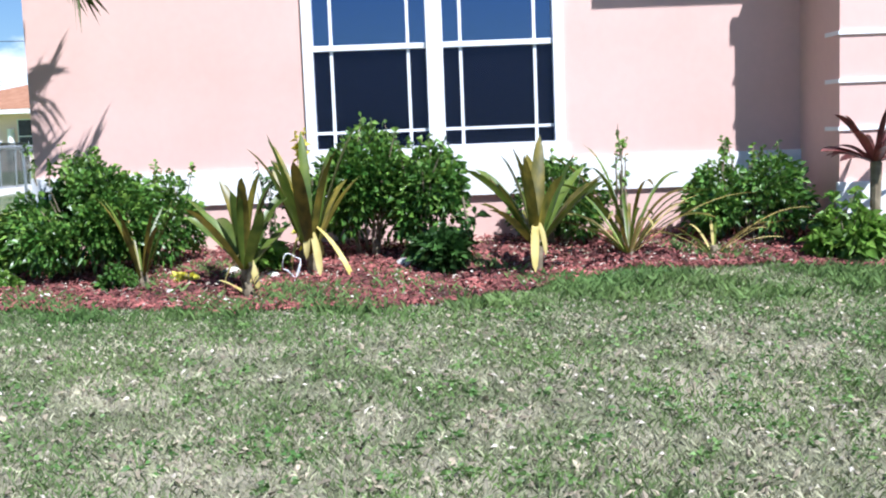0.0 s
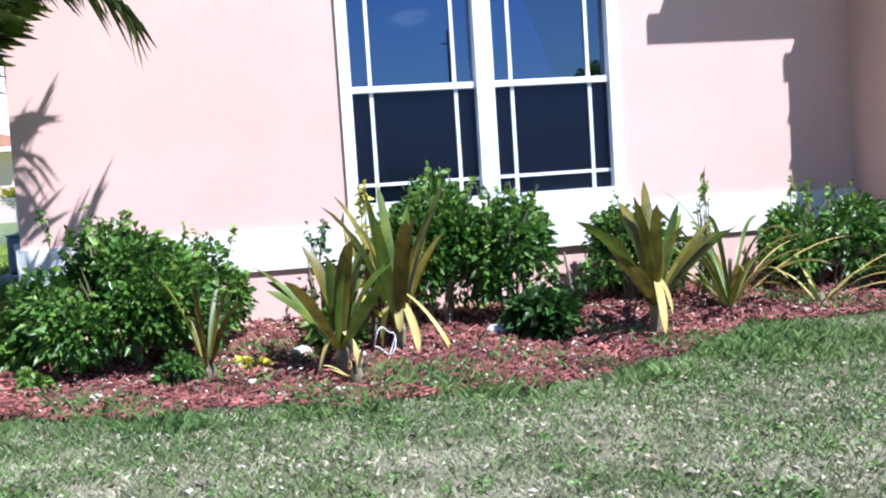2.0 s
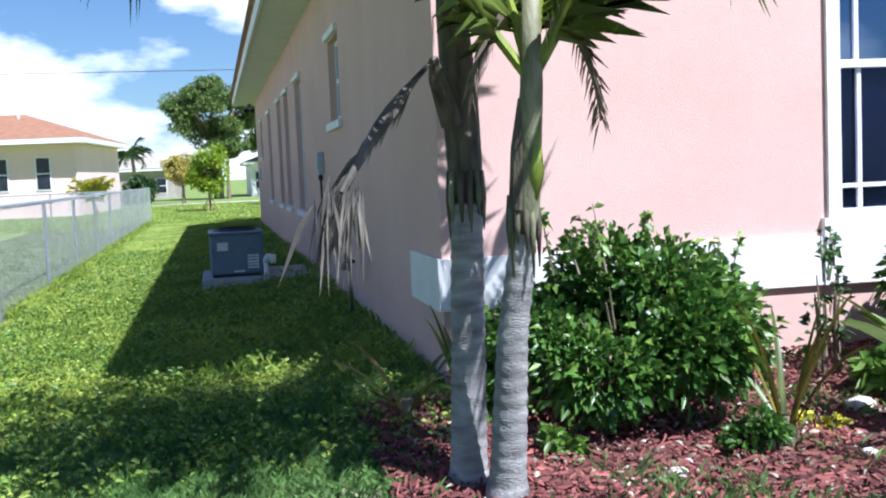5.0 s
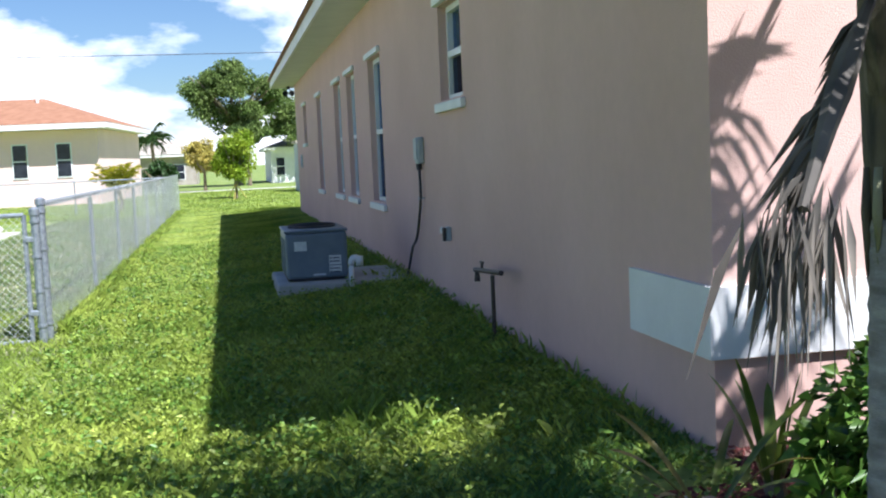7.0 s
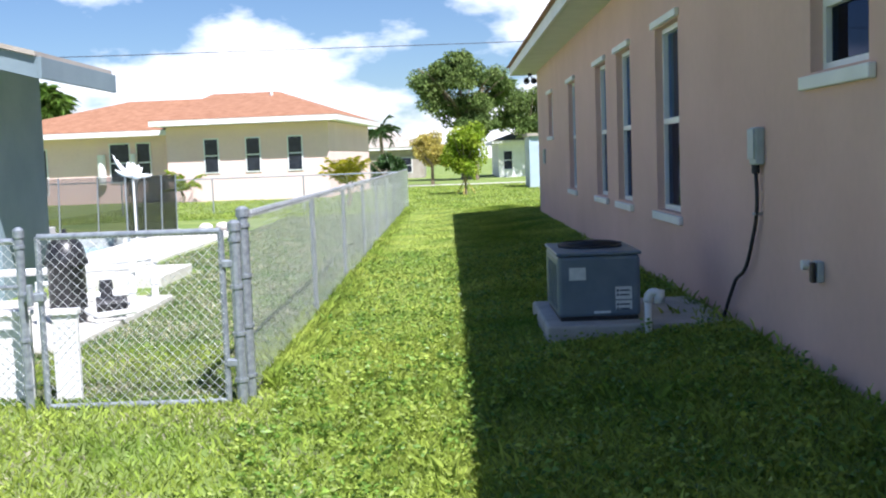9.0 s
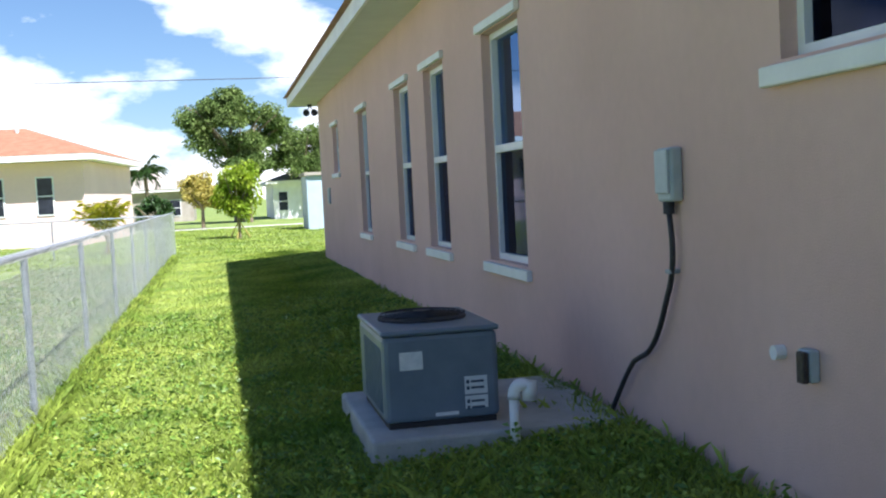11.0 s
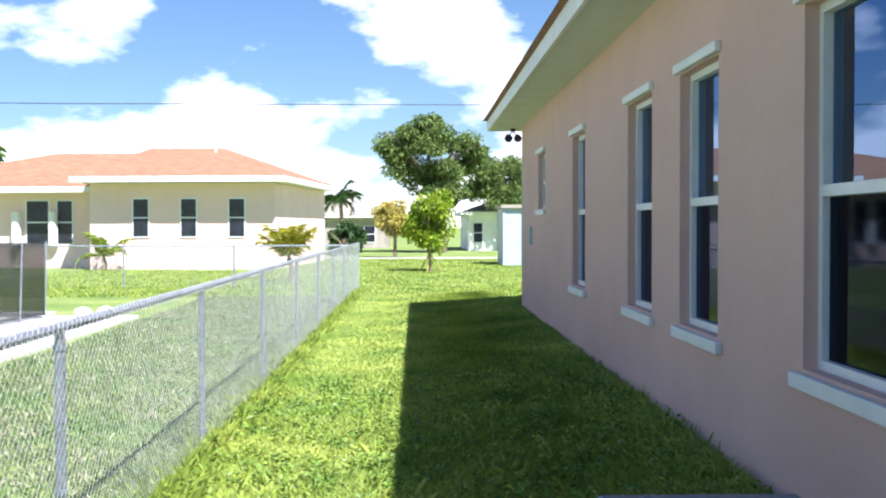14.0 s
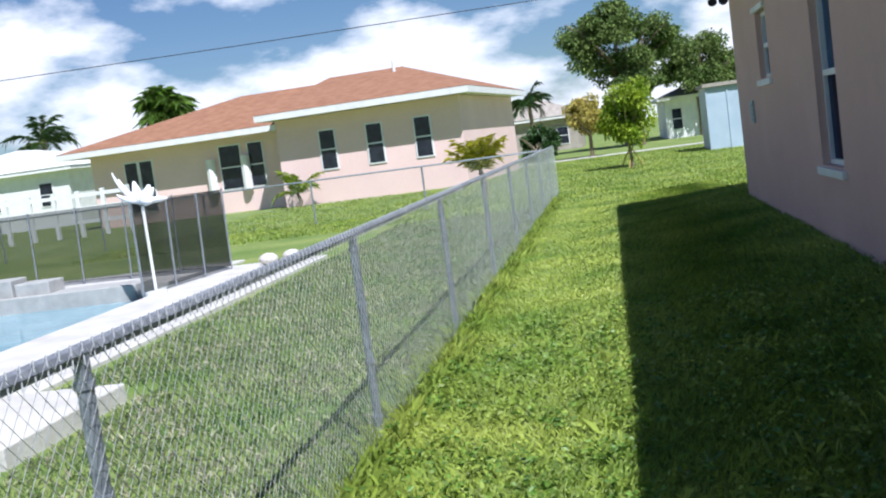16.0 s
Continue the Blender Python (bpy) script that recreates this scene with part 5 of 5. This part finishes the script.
def pool_pipes():
    p = thing("pool_plumbing", "white plastic pool pipes with valves on concrete", "pipes")
    x, y, z = -5.6, 11.1, 0.08
    for k, (dx, dy, h) in enumerate(((0.0, 0.0, 0.46), (-0.75, 0.05, 0.4), (-0.05, -0.7, 0.42))):
        part("riser", tube(bmesh.new(), [(x + dx, y + dy, z), (x + dx, y + dy, z + h)], 0.04, 12), PVC, p)
        part("coupling", tube(bmesh.new(), [(x + dx, y + dy, z + h * 0.35), (x + dx, y + dy, z + h * 0.5)], 0.052, 12), PVC, p)
        part("elbow", tube(bmesh.new(), [(x + dx - 0.03, y + dy, z + h), (x + dx + 0.02, y + dy, z + h + 0.04), (x + dx + 0.02, y + dy, z + h - 0.05)], 0.05, 12), PVC, p)
    part("run", tube(bmesh.new(), [(x, y, z + 0.46), (x - 0.75, y + 0.05, z + 0.4)], 0.04, 12), PVC, p)
    part("run", tube(bmesh.new(), [(x - 0.05, y - 0.7, z + 0.42), (x - 1.4, y - 0.9, z + 0.42)], 0.04, 12), PVC, p)
    part("valve", tube(bmesh.new(), [(x - 0.5, y - 0.2, z + 0.04), (x - 0.5, y - 0.2, z + 0.24)], [0.09, 0.07], 12), BLACK, p, "black valve body")
    part("run", tube(bmesh.new(), [(x - 0.9, y - 0.35, z + 0.06), (x - 0.2, y - 0.1, z + 0.1)], 0.045, 12), PVC, p)


pool_pipes()


def safety_fence():
    f = thing("pool_safety_fence", "dark see-through mesh pool fence on grey poles", "fence")
    for x0, y0, x1, y1, n in ((-8.6, 23.9, -17.4, 25.2, 9), (-8.6, 23.9, -8.95, 21.2, 3)):
        for k in range(n + 1):
            x, y = x0 + (x1 - x0) * k / n, y0 + (y1 - y0) * k / n
            if n == 3 and k == 0:
                continue
            part("pole", tube(bmesh.new(), [(x, y, 0.05), (x + 0.05 * math.sin(x * 7), y, 1.42)], 0.016, 8), GALV, f)
        d = Vector((x1 - x0, y1 - y0)).normalized()
        nx, ny = -d.y * 0.003, d.x * 0.003
        bm = bmesh.new()
        v = [bm.verts.new(p) for p in ((x0 - nx, y0 - ny, 0.1), (x1 - nx, y1 - ny, 0.1), (x1 + nx, y1 + ny, 0.1), (x0 + nx, y0 + ny, 0.1),
                                       (x0 - nx, y0 - ny, 1.4), (x1 - nx, y1 - ny, 1.4), (x1 + nx, y1 + ny, 1.4), (x0 + nx, y0 + ny, 1.4))]
        for q in ((0, 1, 5, 4), (1, 2, 6, 5), (2, 3, 7, 6), (3, 0, 4, 7), (4, 5, 6, 7), (3, 2, 1, 0)):
            bm.faces.new([v[i] for i in q])
        part("mesh_panel", bm, SAFETY, f)


safety_fence()


def pool_toy():
    t = thing("pool_float_stand", "white inflatable float resting on a white pole", "pool float")
    x, y = -8.8, 21.3
    part("pole", tube(bmesh.new(), [(x, y, 0.0), (x, y, 1.35)], 0.022, 10), VINYL, t)
    part("base_ring", tube(bmesh.new(), [(x, y, 0.05), (x, y, 0.1)], 0.16, 14), PVC, t)
    for k, (a, l, r, up) in enumerate(((2.6, 0.4, 0.05, 0.9), (2.0, 0.3, 0.08, 1.0), (0.2, 0.4, 0.045, 0.0), (3.4, 0.36, 0.04, 0.4), (1.2, 0.28, 0.09, 0.8), (5.5, 0.26, 0.06, -0.1), (2.9, 0.42, 0.035, 1.1), (0.5, 0.22, 0.05, 0.8))):
        d = Vector((math.cos(a), math.sin(a) * 0.4, 0))
        b = Vector((x, y, 1.42))
        part("lobe", tube(bmesh.new(), bez(b, b + d * l * 0.7 + Vector((0, 0, up * l * 0.2)), b + d * l + Vector((0, 0, up * l)), 6), [r * 0.8, r, r * 1.05, r, r * 0.85, r * 0.6, r * 0.25], 10), PVC, t, smooth=True)


pool_toy()
for x, y in ((-7.9, 23.8), (-7.55, 24.0)):
    bm = bmesh.new()
    bmesh.ops.create_icosphere(bm, subdivisions=2, radius=0.13, matrix=Matrix.Translation((x, y, 0.15)) @ Matrix.Diagonal((1.3, 1, 0.8, 1)))
    tagged(part("white_stone", bm, ROCK, smooth=True), "white rounded stone on the pool deck corner", "stone")


# ---- far house ----
def far_window(parent, x0, x1, z0, z1, y, double=True):
    w = box_part("window", x0 - 0.06, x1 + 0.06, y - 0.04, y, z0 - 0.06, z1 + 0.06, VINYL, parent, "white framed window", bevel=0)
    m = (z0 + z1) / 2
    for a, b in ((z0, m - 0.03), (m + 0.03, z1)) if double else ((z0, z1),):
        box_part("pane", x0, x1, y - 0.05, y - 0.04, a, b, FAR_GLASS, w, bevel=0)


def far_house():
    h = thing("far_house", "peach stucco bungalow with a terracotta hip roof", "house")
    box_part("wall", -14.75, -7.4, 46.0, 57.0, -0.1, 3.4, FAR_WALL, h, bevel=0)
    box_part("wall", -24.2, -14.75, 48.0, 57.0, -0.1, 3.1, FAR_WALL, h, bevel=0)
    for x0, x1, y0, y1, z in ((-15.2, -6.8, 45.1, 57.5, 3.4), (-25.2, -14.4, 47.0, 57.5, 3.08)):
        bm = bx(bx(bx(bx(bmesh.new(), x0, x1, y0, y0 + 0.05, z, z + 0.24), x0, x0 + 0.05, y0 + 0.05, y1, z, z + 0.24), x1 - 0.05, x1, y0 + 0.05, y1, z, z + 0.24), x0 + 0.05, x1 - 0.05, y0 + 0.05, y1, z + 0.02, z + 0.06)
        part("fascia", bm, WHITE, h, "white fascia board")
    bm = bmesh.new()
    c = [bm.verts.new(p) for p in ((-25.21, 46.99, 3.33), (-11.0, 46.99, 3.33), (-11.0, 57.6, 3.33), (-25.3, 57.6, 3.33))]
    a, b = bm.verts.new((-18.8, 52.3, 5.0)), bm.verts.new((-12.5, 52.3, 5.0))
    for f in ((c[0], c[1], b, a), (c[1], c[2], b), (c[2], c[3], a, b), (c[3], c[0], a), (c[3], c[2], c[1], c[0])):
        bm.faces.new(f)
    part("roof", bm, SHINGLE, h, "weathered terracotta shingle roof")
    bm = bmesh.new()
    c = [bm.verts.new(p) for p in ((-15.21, 45.09, 3.645), (-6.79, 45.09, 3.645), (-6.79, 57.6, 3.645), (-15.21, 57.6, 3.645))]
    a, b = bm.verts.new((-14.2, 51.5, 5.15)), bm.verts.new((-10.9, 51.5, 5.15))
    for f in ((c[0], c[1], b, a), (c[1], c[2], b), (c[2], c[3], a, b), (c[3], c[0], a), (c[3], c[2], c[1], c[0])):
        bm.faces.new(f)
    part("roof", bm, SHINGLE, h, "terracotta shingle roof of the front wing")
    part("roof_vent", tube(bmesh.new(), [(-11.0, 50.5, 4.8), (-11.0, 50.5, 5.35)], 0.07, 8), VINYL, h)
    for x0, x1 in ((-13.0, -12.42), (-11.1, -10.52), (-9.2, -8.62)):
        far_window(h, x0, x1, 1.32, 2.76, 46.0)
    far_window(h, -22.6, -22.05, 0.5, 2.6, 48.0, False)
    far_window(h, -21.9, -21.35, 0.5, 2.6, 48.0, False)
    far_window(h, -18.2, -17.3, 1.0, 2.75, 48.0)
    far_window(h, -16.9, -16.3, 1.0, 2.75, 48.0)
    # no opening here: the doorway's darkness is a near-black slab on the wall
    box_part("door", -15.25, -14.85, 47.94, 48.0, 0.3, 2.7, FAR_GLASS, h, "dark slab standing for the unlit doorway", bevel=0)
    for x in (-18.6, -17.05):
        part("curtain", tube(bmesh.new(), [(x, 47.85, 0.9), (x, 47.85, 2.3)], 0.2, 8), WHITE, h, "white rolled shutter")
    return h


far_house().matrix_world = Matrix.Translation((-7.4, 46, 0)) @ Matrix.Rotation(radians(-5), 4, "Z") @ Matrix.Translation((7.4, -46, 0))


def plain_house(name, x0, x1, y0, y1, z, rise, wallm, roofm, label, windows=()):
    h = thing(name, label, "house")
    box_part("wall", x0, x1, y0, y1, -0.3, z, wallm, h, bevel=0)
    bm = bx(bmesh.new(), x0 - 0.5, x1 + 0.5, y0 - 0.5, y1 + 0.5, z, z + 0.2)
    part("fascia", bm, WHITE, h)
    hip_roof("roof", x0 - 0.55, x1 + 0.55, y0 - 0.55, y1 + 0.55, z + 0.205, rise, min(x1 - x0, y1 - y0) / 2, roofm, h)
    for a, b, c, d in windows:
        far_window(h, a, b, c, d, y0)


plain_house("white_house", 1.6, 14.0, 78.0, 90.0, 2.5, 2.0, WHITE, PALE_SHINGLE, "white bungalow with a pale shingle roof", ((2.0, 2.6, 0.6, 1.9), (4.2, 4.9, 0.6, 1.9), (7, 8, 0.6, 1.9)))
plain_house("grey_house", -42.0, -30.8, 60.0, 72.0, 3.0, 1.4, WHITE, WHITE, "white house with a pale metal roof", ((-32.5, -31.8, 1.2, 2.4), (-36, -35, 1.2, 2.4)))
plain_house("distant_house", -12.0, -4.2, 88.0, 98.0, 2.4, 1.9, PALE_SHINGLE, PALE_SHINGLE, "small grey house beyond the trees", ((-6, -5.2, 0.5, 1.7),))


def shed():
    s = thing("shed", "pale blue garden shed with a low roof", "shed")
    box_part("wall", 1.75, 5.0, 50.0, 53.0, -0.1, 2.45, SHED_BLUE, s, bevel=0)
    bm = bmesh.new()
    for x in (1.75, 2.55, 3.4):
        bx(bm, x, x + 0.08, 49.97, 50.0, 0.0, 2.4)
    part("corner_trim", bm, SHED_BLUE, s)
    box_part("roof", 1.65, 5.1, 49.85, 53.1, 2.46, 2.6, PALE_SHINGLE, s)


shed()
tagged(box_part("pavement_walk", -14.0, 22.0, 60.0, 61.2, -0.1, 0.035, CONCRETE, bevel=0), "pale concrete walk across the back lawn", "paving", kind="structure")


def picket_fence():
    f = thing("white_fence", "white vinyl fence beside the far pool", "fence")
    for k in range(14):
        x = -33.0 + k * 1.0
        box_part("post", x, x + 0.14, 44.0, 44.14, 0.0, 1.75, VINYL, f, bevel=0)
    for z in (0.5, 1.0, 1.5):
        box_part("rail", -33.0, -19.9, 44.05, 44.09, z, z + 0.14, VINYL, f, bevel=0)


picket_fence()


# ---- trees ----
def tree(name, at, height, crown, n, leaf, material, label, seed, trunk_r, lumps=26, crown_z=None, limbs=9, clump=(0.22, 0.38)):
    rng = np.random.default_rng(seed)
    x, y = at
    t = thing(name, label, "tree")
    rx, ry, rz = crown
    cz = crown_z or height - rz
    bm = bmesh.new()
    fork = Vector((x + 0.05 * height * rng.normal() * 0.3, y, max(0.25 * height, cz - rz * 0.9)))
    tube(bm, [(x, y, -0.1), (x, y, fork.z * 0.5), fork], [trunk_r * 1.3, trunk_r, trunk_r * 0.85], 9)
    for k in range(limbs):
        a = 2 * math.pi * k / limbs + rng.uniform(-0.3, 0.3)
        e = Vector((x + rx * 0.75 * math.cos(a), y + ry * 0.75 * math.sin(a), cz + rz * rng.uniform(-0.3, 0.6)))
        tube(bm, bez(fork, fork.lerp(e, 0.5) + Vector((0, 0, rz * 0.2)), e, 5), [trunk_r * 0.6, trunk_r * 0.5, trunk_r * 0.4, trunk_r * 0.3, trunk_r * 0.2, trunk_r * 0.1], 6)
    part("trunk", bm, STEM, t)
    u = rng.normal(size=(lumps, 3))
    u /= np.linalg.norm(u, axis=1, keepdims=True)
    centres = u * np.array(crown) * rng.uniform(0.45, 0.86, (lumps, 1)) + [x, y, cz]
    which = rng.integers(0, lumps, n)
    v = rng.normal(size=(n, 3))
    v /= np.linalg.norm(v, axis=1, keepdims=True)
    size = np.array(crown) * rng.uniform(*clump, (lumps, 1))[which]
    pos = centres[which] + v * size * rng.uniform(0.35, 1.1, (n, 1))
    leaf_mesh("crown", pos, v + rng.normal(size=(n, 3)) * 0.6, leaf, leaf * 0.65, material, t, rng=rng)
    return t


tree("large_tree", (-0.9, 74.0), 9.0, (4.2, 4.0, 2.7), 30000, 0.2, TREE_LEAF, "large spreading green tree behind the houses", 51, 0.3, 64, 6.4, 15, (0.12, 0.24))
tree("small_tree", (-1.45, 44.2), 3.1, (1.0, 1.0, 1.15), 8000, 0.13, LIME_LEAF, "small bright green tree staked on the lawn", 52, 0.06, 26, 1.95)
tree("golden_tree", (-3.1, 62.0), 3.2, (1.35, 1.2, 1.1), 7000, 0.16, GOLD_LEAF, "golden-leaved tree on the far lawn", 53, 0.1, 24, 2.1)
tree("dark_tree", (3.9, 78.0), 7.0, (2.9, 2.6, 2.2), 14000, 0.22, TREE_LEAF, "dark green tree beside the large tree", 54, 0.22, 34, 4.7)
tree("round_tree", (-0.2, 72.0), 4.6, (1.6, 1.4, 0.8), 6000, 0.18, TREE_LEAF, "low green tree under the large tree", 55, 0.12, 18, 3.8)
tree("dark_bush", (-6.2, 66.0), 2.0, (1.3, 1.2, 1.0), 2600, 0.22, DARK_LEAF, "dark green bush beyond the fence", 56, 0.1, 12, 0.95)
tree("street_tree", (22.0, -40.0), 6.6, (2.6, 2.6, 1.6), 5000, 0.35, TREE_LEAF, "green street tree mirrored in the window", 57, 0.2, 16, 4.6)
bm = bmesh.new()
for a in (0.4, 2.5, 4.5):
    tube(bm, [(-1.45 + 0.5 * math.cos(a), 44.2 + 0.5 * math.sin(a), -0.05), (-1.45, 44.2, 0.7)], 0.025, 6)
tagged(part("tree_stakes", bm, STRAP_DRY), "pale wooden stakes propping the small tree", "stakes")


def fan_palm(name, at, height, lowest, n, length, leaflet, material, label, seed, r, bend=(0.7, 1.8)):
    rng = np.random.default_rng(seed)
    x, y = at
    t = thing(name, label, "palm tree")
    part("trunk", tube(bmesh.new(), [(x, y, -0.1), (x + 0.1, y, height * 0.5), (x, y, height)], [r * 1.3, r, r], 9), STEM, t)
    for k in range(n):
        frond((x, y, height), k * 2.4, length * rng.uniform(0.8, 1.1), rng.uniform(lowest, 1.4), rng.uniform(*bend), leaflet, t, SHAFT, material, seed=seed + k, step=length / 26)


fan_palm("sabal_palm", (-26.5, 64.0), 5.6, -0.6, 34, 1.5, 0.9, SHRUB_LIGHT, "round-headed palm behind the far house", 61, 0.22)
fan_palm("yellow_palm", (-5.75, 36.5), 0.75, 0.6, 13, 1.2, 0.36, YELLOW_LEAF, "young yellow palm with arching fronds before the far house", 62, 0.07, (0.3, 1.0))
fan_palm("dark_palm", (-6.6, 70.0), 3.4, -0.2, 12, 1.4, 0.6, DARK_LEAF, "dark palm beside the far house", 63, 0.12)
fan_palm("garden_palm", (-13.9, 45.6), 0.5, 0.5, 8, 1.1, 0.35, LIME_LEAF, "small yellow-green palm beside the doorway", 64, 0.06)
fan_palm("tall_palm", (-42.0, 78.0), 5.6, -0.2, 12, 2.6, 0.8, DARK_LEAF, "green palm behind the white house", 65, 0.2)

# ---- overhead cable and pole ----
bm = tube(bmesh.new(), [(x, 60.0, 8.0 + 0.00012 * x * x) for x in range(-120, 121, 20)], 0.022, 5)
tagged(part("overhead_cable", bm, CABLE), "thin overhead power cable against the sky", "cable")
for x in (-120.0, 120.0):
    tagged(part("utility_pole", tube(bmesh.new(), [(x, 60.1, -0.2), (x, 60.1, 10.0)], [0.16, 0.11], 8), STEM), "wooden utility pole carrying the cable", "utility pole")
pole = thing("street_pole", "slim wooden street pole beyond the road", "utility pole")
part("mast", tube(bmesh.new(), [(14.2, -45.0, -1.2), (14.2, -45.0, 8.3)], [0.09, 0.06], 8), STEM, pole)
part("crossarm", bx(bmesh.new(), 13.85, 14.55, -45.16, -45.09, 7.6, 7.67), STEM, pole)
